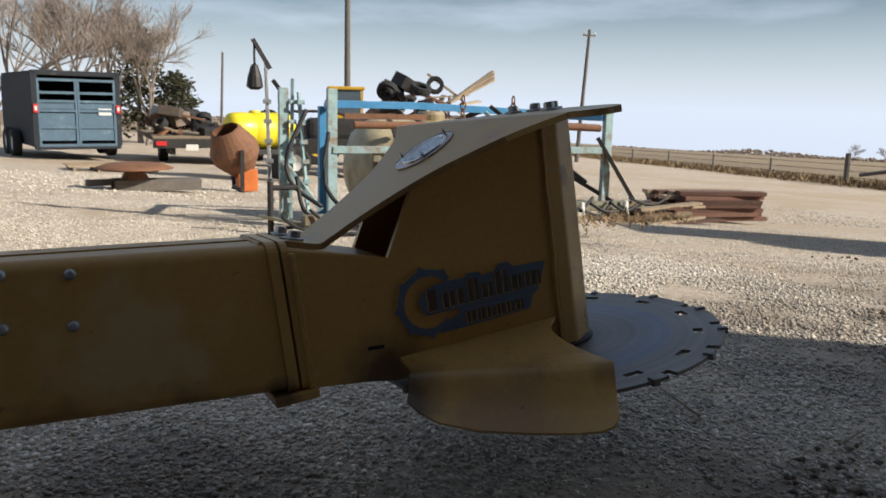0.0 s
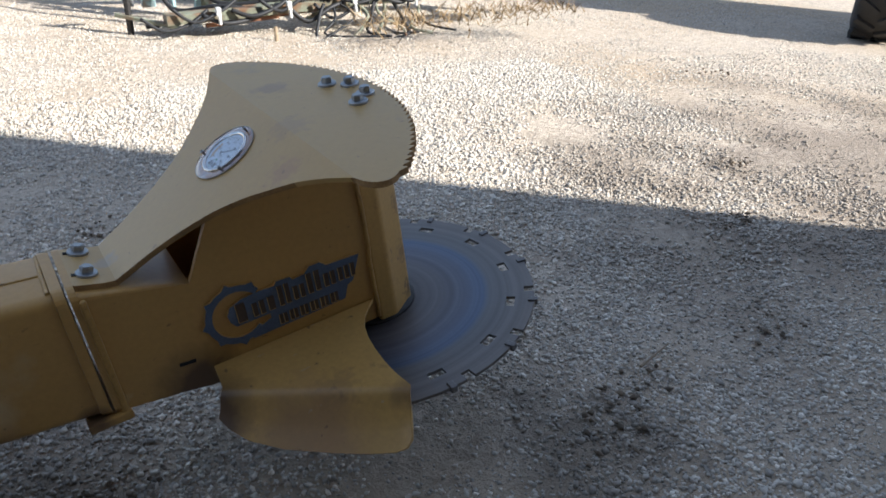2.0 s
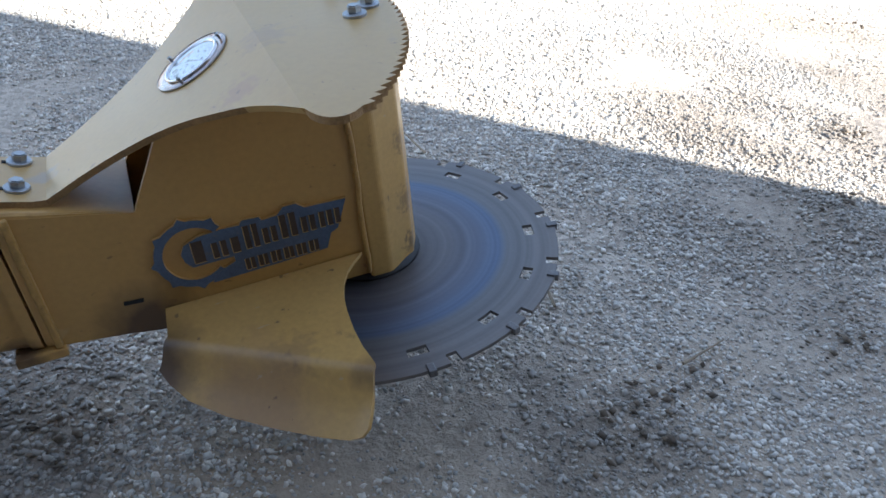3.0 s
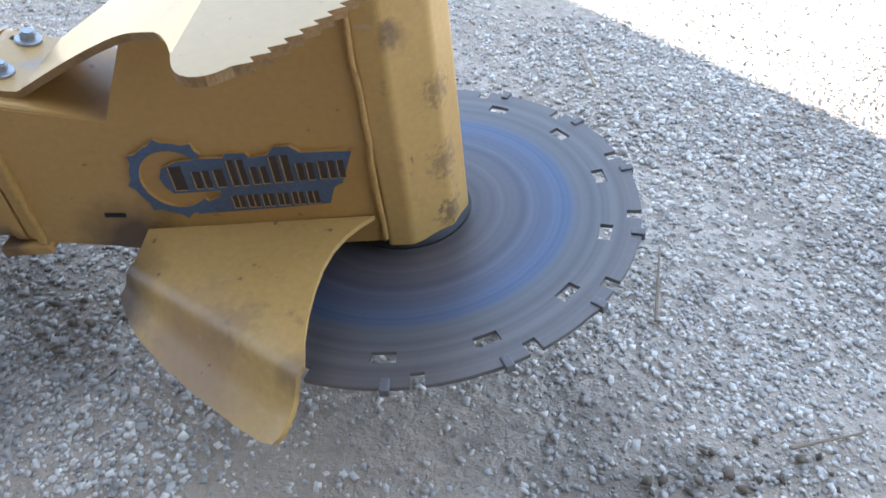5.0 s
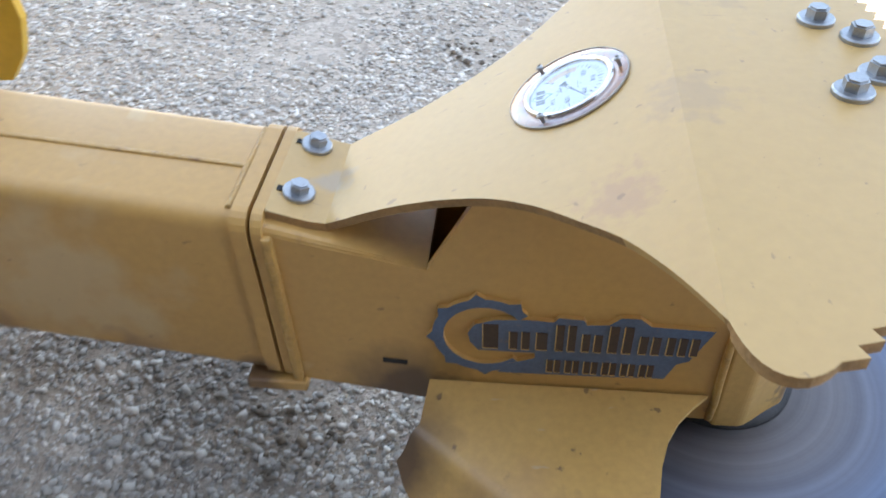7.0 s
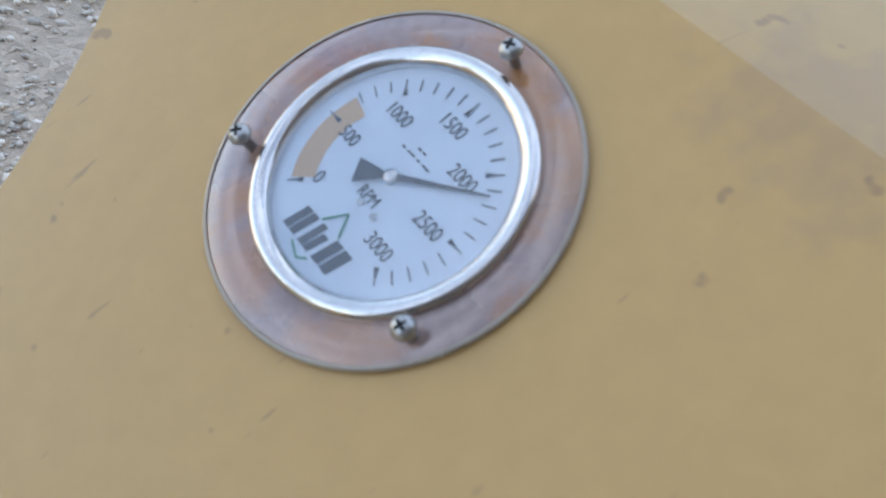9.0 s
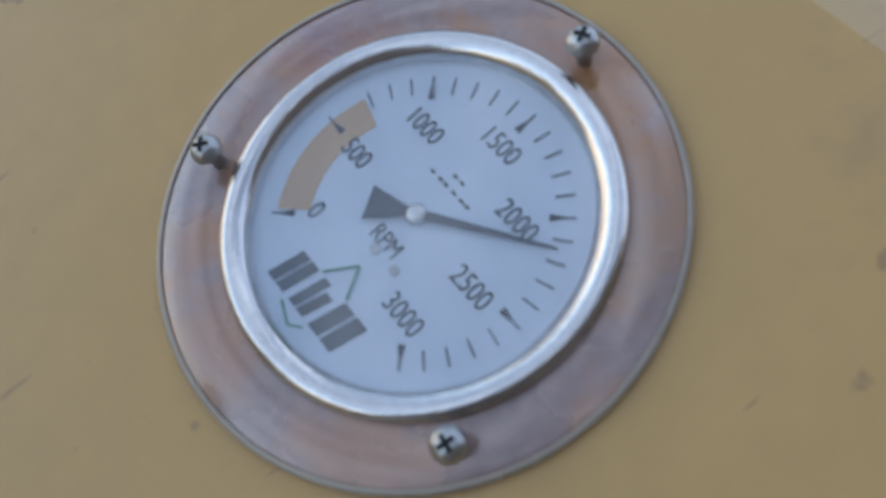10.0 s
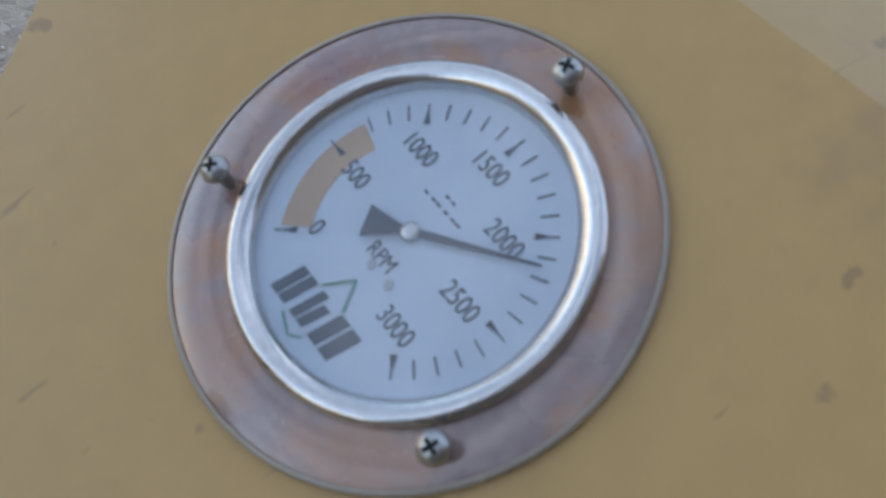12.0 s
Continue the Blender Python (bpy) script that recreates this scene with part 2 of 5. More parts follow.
stain_shade_patch(M["yellow_scuffed"], (0.17, -0.2, 0.165), 0.05, (0.20, 0.12, 0.06), 2.6, 0.35, 60)
stain_shade_patch(M["yellow_scuffed"], (0.1, -0.21, 0.09), 0.13, (0.27, 0.15, 0.085), 0.8, 0.55)
stain_shade_patch(M["yellow_scuffed"], (0.425, 0.01, 0.462), 0.03, (0.16, 0.085, 0.04), 2.2, 0.45)
stain_shade_patch(M["yellow_scuffed"], (0.463, 0.035, 0.52), 0.022, (0.10, 0.06, 0.04), 2.8, 0.6, 110)
stain_shade_patch(M["yellow_scuffed"], (0.466, 0.046, 0.36), 0.03, (0.10, 0.06, 0.038), 2.9, 0.5, 130)
stain_shade_patch(M["yellow_scuffed"], (0.466, 0.046, 0.24), 0.034, (0.10, 0.06, 0.038), 2.9, 0.5, 130)
stain_shade_patch(M["yellow_scuffed"], (0.466, 0.046, 0.14), 0.03, (0.12, 0.07, 0.04), 2.9, 0.7, 100)
stain_shade_patch(M["yellow_scuffed"], (0.415, 0.01, 0.47), 0.022, (0.10, 0.06, 0.035), 2.0, 0.7, 60)
stain_shade_patch(M["yellow_plate"], (0.31, 0.25, 0.6), 0.05, (0.24, 0.16, 0.10), 2.2, 0.5, 40)
stain_shade_patch(M["yellow_plate"], (0.19, -0.1, 0.57), 0.045, (0.36, 0.19, 0.11), 2.4, 0.45, 70)
stain_shade_patch(M["yellow_plate"], (0.26, 0.02, 0.6), 0.05, (0.30, 0.20, 0.12), 2.6, 0.35, 60)
stain_shade_patch(M["yellow_plate"], (-0.12, 0.1, 0.42), 0.03, (0.34, 0.28, 0.21), 2.2, 0.6, 50)


def scratches(m, amount, colour, stretch=(6, 90, 40), turn=0.5, seed=0.0):
    """Thin scrapes in the paint, all running about the same way."""
    nt = m.node_tree
    b = nt.nodes["Principled BSDF"]
    old = b.inputs["Base Color"].links[0].from_socket
    tc = nt.nodes.new("ShaderNodeTexCoord")
    mp = nt.nodes.new("ShaderNodeMapping")
    mp.inputs["Scale"].default_value, mp.inputs["Rotation"].default_value, mp.inputs["Location"].default_value = stretch, (0, 0.2, turn), (seed, seed, 0)
    nt.links.new(tc.outputs["Object"], mp.inputs["Vector"])
    nz = nt.nodes.new("ShaderNodeTexNoise")
    nz.inputs["Scale"].default_value, nz.inputs["Detail"].default_value = 1.0, 3
    nt.links.new(mp.outputs["Vector"], nz.inputs["Vector"])
    r = nt.nodes.new("ShaderNodeMapRange")
    r.inputs["From Min"].default_value, r.inputs["From Max"].default_value = 0.70, 0.74
    r.inputs["To Max"].default_value = amount
    nt.links.new(nz.outputs["Fac"], r.inputs["Value"])
    mx = nt.nodes.new("ShaderNodeMixRGB")
    mx.inputs["Color2"].default_value = (*colour, 1)
    nt.links.new(r.outputs["Result"], mx.inputs["Fac"])
    nt.links.new(old, mx.inputs["Color1"])
    nt.links.new(mx.outputs["Color"], b.inputs["Base Color"])


scratches(M["yellow_plate"], 0.55, (0.24, 0.15, 0.08), (9, 150, 60), 0.7)
scratches(M["yellow_plate"], 0.5, (0.20, 0.12, 0.07), (70, 55, 60), 0.2, 9.0)
scratches(M["yellow"], 0.6, (0.16, 0.085, 0.035), (30, 30, 45), 0.3, 5.0)
scratches(M["yellow"], 0.4, (0.52, 0.37, 0.17), (11, 11, 17), 0.4, 3.0)
scratches(M["yellow_scuffed"], 0.7, (0.12, 0.07, 0.04), (40, 40, 22), 0.5, 2.0)
scratches(M["yellow_scuffed"], 0.5, (0.42, 0.36, 0.28), (14, 60, 60), 0.9, 7.0)


def blade_material():
    """Steel with wear rings round the arbor: dark middle, bluish band, dusty rim."""
    m = material("ringed_blade_steel", (0.1, 0.1, 0.1), 0.42, 0.5, 0.2, 8, 0.08, 90)
    nt = m.node_tree
    b = nt.nodes["Principled BSDF"]
    tone = b.inputs["Base Color"].links[0].from_node
    tc = nt.nodes.new("ShaderNodeTexCoord")
    dist = nt.nodes.new("ShaderNodeVectorMath")
    dist.operation = "DISTANCE"
    dist.inputs[1].default_value = (0.39, 0.106, 0.1)
    nt.links.new(tc.outputs["Object"], dist.inputs[0])
    ramp = nt.nodes.new("ShaderNodeValToRGB")
    k = nt.nodes.new("ShaderNodeMath")
    k.operation = "MULTIPLY"
    k.inputs[1].default_value = 1 / 0.4
    nt.links.new(dist.outputs["Value"], k.inputs[0])
    e = ramp.color_ramp.elements
    e[0].position, e[0].color = 0.25, (0.105, 0.09, 0.083, 1)
    e[1].position, e[1].color = 0.97, (0.20, 0.175, 0.155, 1)
    for pos, col in ((0.42, (0.125, 0.115, 0.12, 1)), (0.56, (0.115, 0.125, 0.165, 1)), (0.66, (0.10, 0.135, 0.21, 1)), (0.70, (0.165, 0.16, 0.16, 1)), (0.78, (0.155, 0.145, 0.138, 1))):
        x = e.new(pos)
        x.color = col
    nt.links.new(k.outputs[0], ramp.inputs["Fac"])
    com = nt.nodes.new("ShaderNodeCombineXYZ")
    nt.links.new(dist.outputs["Value"], com.inputs[0])
    nz = nt.nodes.new("ShaderNodeTexNoise")
    nz.inputs["Scale"].default_value, nz.inputs["Detail"].default_value = 55, 4
    nt.links.new(com.outputs[0], nz.inputs["Vector"])
    r = nt.nodes.new("ShaderNodeMapRange")
    r.inputs["From Min"].default_value, r.inputs["From Max"].default_value = 0.3, 0.7
    r.inputs["To Min"].default_value, r.inputs["To Max"].default_value = 0.72, 1.3
    nt.links.new(nz.outputs["Fac"], r.inputs["Value"])
    mul = nt.nodes.new("ShaderNodeVectorMath")
    mul.operation = "SCALE"
    nt.links.new(ramp.outputs["Color"], mul.inputs[0])
    nt.links.new(r.outputs["Result"], mul.inputs["Scale"])
    fine = nt.nodes.new("ShaderNodeMixRGB")
    fine.inputs["Fac"].default_value = 0.2
    nt.links.new(mul.outputs["Vector"], fine.inputs["Color1"])
    nt.links.new(tone.outputs["Vector"], fine.inputs["Color2"])
    nt.links.new(fine.outputs["Color"], b.inputs["Base Color"])
    return m


M["blade"] = blade_material()
for m_, rough_ in ((M["flange_clear"], 0.12),):
    m_.node_tree.nodes["Principled BSDF"].inputs["Coat Weight"].default_value = 1.0
    m_.node_tree.nodes["Principled BSDF"].inputs["Coat Roughness"].default_value = rough_
    m_.node_tree.nodes["Principled BSDF"].inputs["Coat IOR"].default_value = 1.7


# orange-brown and reddish blotches round the flange ring
stain_shade_patch(M["flange_clear"], (-0.057, 0.005, 0.002), 0.02, (0.36, 0.17, 0.07), 1.6, 0.65, 90)
stain_shade_patch(M["flange_clear"], (-0.045, -0.04, 0.002), 0.022, (0.38, 0.19, 0.085), 1.8, 0.65, 90)
stain_shade_patch(M["flange_clear"], (0.04, -0.045, 0.002), 0.022, (0.33, 0.19, 0.10), 2.0, 0.5, 90)
stain_shade_patch(M["flange_clear"], (0.015, 0.055, 0.002), 0.02, (0.24, 0.10, 0.08), 2.0, 0.5, 90)


# ---- mesh helpers ----
def finish(name, bm, mat, smooth=False):
    bmesh.ops.recalc_face_normals(bm, faces=bm.faces)
    me = bpy.data.meshes.new(name)
    bm.to_mesh(me)
    bm.free()
    for m in (mat if isinstance(mat, (list, tuple)) else [mat]):
        me.materials.append(m)
    if smooth:
        for p in me.polygons:
            p.use_smooth = True
    return me


def thing(name, label, category, at=(0, 0, 0), turn=0.0, group="", kind=""):
    ob = new(name)
    ob.empty_display_size = 0.1
    ob.matrix_world = pose(at[0], at[1], at[2] + rise(at[0], at[1]), 0, 0, turn)
    return tagged(ob, label, category, group, kind)


def part(name, bm, mat, parent, label="", smooth=False):
    ob = new(name, finish(name, bm, mat, smooth))
    ob.parent = parent
    return tagged(ob, label) if label else ob


def solo(name, bm, mat, label, category, group="", kind="", smooth=False):
    return tagged(new(name, finish(name, bm, mat, smooth)), label, category, group, kind)


def box(bm, c, s, m=None, bevel=0.0):
    """A box of size s round c, turned by the matrix m about its centre."""
    mat = Matrix.Translation(c) @ (m.to_4x4() if m else Matrix.Identity(4)) @ Matrix.Diagonal((*s, 1))
    vs = bmesh.ops.create_cube(bm, size=1, matrix=mat)["verts"]
    if bevel:
        es = list({e for v in vs for e in v.link_edges})
        bmesh.ops.bevel(bm, geom=es, offset=bevel, segments=2, affect="EDGES", profile=0.6)
    return vs


def rod(bm, a, b, r, r2=None, seg=10, caps=True):
    """A round bar from a to b."""
    a, b = Vector(a), Vector(b)
    d = b - a
    m = Matrix.Translation((a + b) / 2) @ d.to_track_quat("Z", "Y").to_matrix().to_4x4()
    bmesh.ops.create_cone(bm, cap_ends=caps, segments=seg, radius1=r, radius2=r if r2 is None else r2, depth=d.length, matrix=m)


def bar(bm, a, b, w, h, bevel=0.0):
    """A square bar from a to b, w wide and h high."""
    a, b = Vector(a), Vector(b)
    d = b - a
    box(bm, (a + b) / 2, (w, h, d.length), d.to_track_quat("Z", "Y").to_matrix(), bevel)


def hose(bm, pts, r, seg=7):
    """A bent round tube through the points."""
    pts = [Vector(p) for p in pts]
    fine = []
    for i in range(len(pts) - 1):
        p0, p1, p2, p3 = pts[max(i - 1, 0)], pts[i], pts[i + 1], pts[min(i + 2, len(pts) - 1)]
        for k in range(5):
            t = k / 5
            fine.append(0.5 * (2 * p1 + (p2 - p0) * t + (2 * p0 - 5 * p1 + 4 * p2 - p3) * t * t + (3 * p1 - p0 - 3 * p2 + p3) * t ** 3))
    fine.append(pts[-1])
    rings, up = [], Vector((0.13, 0.21, 0.97))
    for i, p in enumerate(fine):
        d = (fine[min(i + 1, len(fine) - 1)] - fine[max(i - 1, 0)]).normalized()
        s = d.cross(up)
        s = s.normalized() if s.length > 1e-4 else Vector((1, 0, 0))
        q = s.cross(d)
        rings.append([bm.verts.new(p + (s * math.cos(a) + q * math.sin(a)) * r) for a in (2 * math.pi * j / seg for j in range(seg))])
    for r0, r1 in zip(rings, rings[1:]):
        for j in range(seg):
            bm.faces.new((r0[j], r0[(j + 1) % seg], r1[(j + 1) % seg], r1[j]))
    bm.faces.new(rings[0][::-1])
    bm.faces.new(rings[-1])


def prism(bm, poly, lo, hi, place):
    """A flat outline given thickness: place(u, v, w) lays it into space."""
    a = [bm.verts.new(place(u, v, lo)) for u, v in poly]
    b = [bm.verts.new(place(u, v, hi)) for u, v in poly]
    bm.faces.new(a[::-1])
    top = bm.faces.new(b)
    n = len(poly)
    for i in range(n):
        bm.faces.new((a[i], a[(i + 1) % n], b[(i + 1) % n], b[i]))
    return top


def lathe(bm, profile, c, axis, seg=24):
    """A body turned about an axis through c: profile of (radius, height)."""
    m = Matrix.Translation(c) @ Vector(axis).to_track_quat("Z", "Y").to_matrix().to_4x4()
    rings = []
    for r, h in profile:
        if r < 1e-5:
            rings.append([bm.verts.new(m @ Vector((0, 0, h)))] * seg)
        else:
            rings.append([bm.verts.new(m @ Vector((r * math.cos(2 * math.pi * j / seg), r * math.sin(2 * math.pi * j / seg), h))) for j in range(seg)])
    for r0, r1 in zip(rings, rings[1:]):
        for j in range(seg):
            vs = []
            for v in (r0[j], r0[(j + 1) % seg], r1[(j + 1) % seg], r1[j]):
                if v not in vs:
                    vs.append(v)
            if len(vs) > 2:
                bm.faces.new(vs)


def soup(name, verts, tris, mat, label, category, smooth=False):
    """One mesh of very many small pieces, from arrays."""
    me = bpy.data.meshes.new(name)
    me.vertices.add(len(verts))
    me.vertices.foreach_set("co", np.asarray(verts, np.float32).ravel())
    me.loops.add(len(tris) * 3)
    me.loops.foreach_set("vertex_index", np.asarray(tris, np.int32).ravel())
    me.polygons.add(len(tris))
    me.polygons.foreach_set("loop_start", np.arange(0, len(tris) * 3, 3, dtype=np.int32))
    me.update(calc_edges=True)
    me.materials.append(mat)
    return tagged(new(name, me), label, category, kind="stuff")


def rng(seed):
    return np.random.RandomState(seed)


# ---- ground ----
def ground_material():
    m = bpy.data.materials.new("gravel_yard")
    m.use_nodes = True
    nt = m.node_tree
    b = nt.nodes["Principled BSDF"]
    tc = nt.nodes.new("ShaderNodeTexCoord")
    xyz = nt.nodes.new("ShaderNodeSeparateXYZ")
    nt.links.new(tc.outputs["Object"], xyz.inputs[0])

    def noise_tex(scale, detail=5, rough=0.6):
        n = nt.nodes.new("ShaderNodeTexNoise")
        n.inputs["Scale"].default_value, n.inputs["Detail"].default_value, n.inputs["Roughness"].default_value = scale, detail, rough
        nt.links.new(tc.outputs["Object"], n.inputs["Vector"])
        return n.outputs["Fac"]

    def math_node(op, a, b_):
        n = nt.nodes.new("ShaderNodeMath")
        n.operation = op
        for i, v in enumerate((a, b_)):
            if isinstance(v, (int, float)):
                n.inputs[i].default_value = v
            else:
                nt.links.new(v, n.inputs[i])
        return n.outputs[0]

    def mixed(fac, c1, c2):
        n = nt.nodes.new("ShaderNodeMixRGB")
        nt.links.new(fac, n.inputs["Fac"])
        for k, c in (("Color1", c1), ("Color2", c2)):
            if isinstance(c, tuple):
                n.inputs[k].default_value = (*c, 1)
            else:
                nt.links.new(c, n.inputs[k])
        return n.outputs["Color"]

    def span(v, lo, hi):
        n = nt.nodes.new("ShaderNodeMapRange")
        n.inputs["From Min"].default_value, n.inputs["From Max"].default_value = lo, hi
        nt.links.new(v, n.inputs["Value"])
        return n.outputs["Result"]

    vor = nt.nodes.new("ShaderNodeTexVoronoi")
    vor.inputs["Scale"].default_value = 58
    nt.links.new(tc.outputs["Object"], vor.inputs["Vector"])
    grit = nt.nodes.new("ShaderNodeMapRange")
    grit.inputs["To Min"].default_value, grit.inputs["To Max"].default_value = 0.25, 1.0
    sep = nt.nodes.new("ShaderNodeSeparateColor")
    nt.links.new(vor.outputs["Color"], sep.inputs[0])
    nt.links.new(sep.outputs[0], grit.inputs["Value"])
    pebbles = mixed(grit.outputs["Result"], (0.22, 0.175, 0.13), (0.68, 0.58, 0.46))
    dirt = mixed(span(noise_tex(30), 0.35, 0.65), (0.41, 0.33, 0.245), (0.60, 0.50, 0.385))
    yard = mixed(span(noise_tex(0.9, 6), 0.42, 0.62), pebbles, dirt)
    ruts = mixed(span(noise_tex(0.35, 7), 0.48, 0.62), yard, (0.46, 0.36, 0.25))
    wobble = math_node("MULTIPLY", math_node("SUBTRACT", noise_tex(0.12, 4), 0.5), 7.0)
    side = math_node("SUBTRACT", math_node("MULTIPLY", xyz.outputs[0], 0.965), math_node("MULTIPLY", xyz.outputs[1], 0.26))
    east = span(math_node("ADD", math_node("SUBTRACT", side, 22.5), wobble), 0, 1.5)
    north = span(math_node("ADD", math_node("SUBTRACT", xyz.outputs[1], 62.0), wobble), 0, 2.0)
    off = math_node("MAXIMUM", east, north)
    field = mixed(span(noise_tex(0.02, 6), 0.4, 0.62), (0.20, 0.155, 0.10), (0.31, 0.235, 0.14))
    field = mixed(span(noise_tex(1.2, 5), 0.3, 0.7), field, (0.25, 0.19, 0.12))
    nt.links.new(mixed(off, ruts, field), b.inputs["Base Color"])
    b.inputs["Roughness"].default_value = 0.95
    bp = nt.nodes.new("ShaderNodeBump")
    bp.inputs["Strength"].default_value, bp.inputs["Distance"].default_value = 0.8, 0.012
    h = math_node("ADD", math_node("MULTIPLY", sep.outputs[0], 0.6), noise_tex(90, 4))
    h = math_node("ADD", h, math_node("MULTIPLY", noise_tex(6, 6, 0.7), 2.6))
    nt.links.new(h, bp.inputs["Height"])
    nt.links.new(bp.outputs["Normal"], b.inputs["Normal"])
    return m


M["ground"] = ground_material()
# damp bare earth beside the wheel track; oily dirt plus painted shade under the saw neck
for m_ in (M["ground"], M["stones"]):
    stain_shade_patch(m_, (3.1, 0.1, 0), 1.9, (0.16, 0.125, 0.095), 1.6, 0.6, 1.6)
    stain_shade_patch(m_, (1.9, 0.9, 0), 0.5, (0.18, 0.14, 0.10), 2.4, 0.45, 4)
    # the next three darken the dirt and also paint in shade under the boom
    stain_shade_patch(m_, (-0.3, 0.02, 0), 0.2, (0.05, 0.041, 0.033), 2.0, 0.35, 7)
    stain_shade_patch(m_, (-0.45, 0.3, 0), 0.36, (0.045, 0.037, 0.03), 1.3, 0.48, 6)
    stain_shade_patch(m_, (-0.7, -0.3, 0), 0.55, (0.08, 0.063, 0.05), 2.2, 0.55, 4)
    stain_shade_patch(m_, (0.75, -0.3, 0), 0.3, (0.10, 0.08, 0.06), 2.2, 0.5, 7)
bm = bmesh.new()
STEPS = ([-3000, -900, -300, -120, -60, -30, -16, -8] + [x * 0.5 for x in range(-8, 29)]
         + [15, 16, 18, 20, 22, 25, 28, 32, 37, 43, 50, 60, 80, 120, 200, 300, 600, 900, 1600, 3000])


def rise(x, y):
    """The yard is level before the shed and falls gently away from it; far fields swell a little."""
    out = 0.45 * x + 0.89 * y
    near, low = min(1.0, max(0.0, (out - 1.0) / 3.5)), min(1.0, max(0.0, (out - 4.5) / 10.0))
    fall = -near * (0.05 * max(x, -10) + 0.021 * y) - 0.2 * (low + low * low * (3 - 2 * low))
    d = math.hypot(x, y)
    return fall if d < 70 else fall + min(1, (d - 70) / 500) * 3.5 * (0.5 + noise.noise((x * 0.003, y * 0.003, 3)))


grid = [[bm.verts.new((x, y, rise(x, y))) for x in STEPS] for y in STEPS]
for j in range(len(STEPS) - 1):
    for i in range(len(STEPS) - 1):
        bm.faces.new((grid[j][i], grid[j][i + 1], grid[j + 1][i + 1], grid[j + 1][i]))
solo("ground", bm, M["ground"], "pale limestone gravel yard running out to brown winter fields", "ground", kind="structure", smooth=True)

ICO = bmesh.new()
bmesh.ops.create_icosphere(ICO, subdivisions=1, radius=1)
ICO_V = np.array([v.co for v in ICO.verts])
ICO_F = np.array([[v.index for v in f.verts] for f in ICO.faces])
ICO.free()
CUBE_V = np.array([(x, y, z) for x in (-0.8, 0.8) for y in (-0.75, 0.75) for z in (-0.8, 0.8)], float)
CUBE_F = np.array([(0, 1, 3), (0, 3, 2), (4, 6, 7), (4, 7, 5), (0, 4, 5), (0, 5, 1), (2, 3, 7), (2, 7, 6), (0, 2, 6), (0, 6, 4), (1, 5, 7), (1, 7, 3)])
OCT_V = np.array([(1, 0, 0), (-1, 0, 0), (0, 1, 0), (0, -1, 0), (0, 0, 1), (0, 0, -1)], float)
OCT_F = np.array([(0, 2, 4), (2, 1, 4), (1, 3, 4), (3, 0, 4), (2, 0, 5), (1, 2, 5), (3, 1, 5), (0, 3, 5)])


def scatter(base_v, base_f, places, sizes, r, flat=0.6, jag=0.36):
    """Copies of a small body, each stretched, turned and dented by chance."""
    n, k = len(places), len(base_v)
    v = base_v[None] * (1 + r.uniform(-jag, jag, (n, k, 1)))
    v = v * np.stack([r.uniform(0.7, 1.25, n), r.uniform(0.6, 1.0, n), r.uniform(flat - 0.2, flat + 0.2, n)], 1)[:, None]
    a = r.uniform(0, 2 * math.pi, n)
    tilt = r.uniform(-0.5, 0.5, n)
    v[..., 1], v[..., 2] = (v[..., 1] * np.cos(tilt)[:, None] - v[..., 2] * np.sin(tilt)[:, None],
                            v[..., 1] * np.sin(tilt)[:, None] + v[..., 2] * np.cos(tilt)[:, None])
    x = v[..., 0] * np.cos(a)[:, None] - v[..., 1] * np.sin(a)[:, None]
    y = v[..., 0] * np.sin(a)[:, None] + v[..., 1] * np.cos(a)[:, None]
    v = np.stack([x, y, v[..., 2]], 2) * sizes[:, None, None] + places[:, None]
    f = base_f[None] + (np.arange(n) * k)[:, None, None]
    return v.reshape(-1, 3), f.reshape(-1, 3)


def gravel(name, n, x0, x1, y0, y1, lo, hi, seed, base, label):
    r = rng(seed)
    p = np.stack([r.uniform(x0, x1, n), r.uniform(y0, y1, n)], 1)
    dens = np.array([0.9 * noise.noise((x * 1.1, y * 1.1, 7.0)) + 0.8 * noise.noise((x * 3.3, y * 3.3, 2.0)) for x, y in p])
    dens -= 0.55 * np.clip(1.3 - np.hypot(p[:, 0] - 3.1, p[:, 1] - 0.1) / 1.7, 0, 1)
    keep = dens > r.uniform(-0.85, 0.25, n)
    p = p[keep]
    s = lo + (hi - lo) * r.beta(1.3, 4.0, len(p))
    z = s * r.uniform(-0.25, 0.45, len(p)) + np.array([rise(x, y) for x, y in p])
    v, f = scatter(base[0], base[1], np.c_[p, z], s, r)
    return soup(name, v, f, M["stones"], label, "gravel")


LOOSE = "loose pale crushed limestone gravel on the ground"
gravel("gravel", 150000, -1.5, 2.7, -0.85, 2.6, 0.003, 0.0115, 11, (CUBE_V, CUBE_F), LOOSE)
gravel("gravel", 55000, -2.5, 4.5, 2.55, 4.6, 0.003, 0.012, 18, (OCT_V, OCT_F), LOOSE)
gravel("gravel", 95000, -1.5, 2.9, -0.85, 2.8, 0.0025, 0.007, 13, (OCT_V, OCT_F), LOOSE)
gravel("gravel", 100000, -2.0, 7.0, 2.3, 7.0, 0.003, 0.012, 12, (OCT_V, OCT_F), LOOSE)
gravel("gravel", 80000, 2.6, 7.0, -1.5, 2.4, 0.004, 0.014, 14, (OCT_V, OCT_F), LOOSE)
gravel("gravel", 30000, -3.0, 14.0, 6.8, 15.0, 0.008, 0.03, 16, (OCT_V, OCT_F), LOOSE)

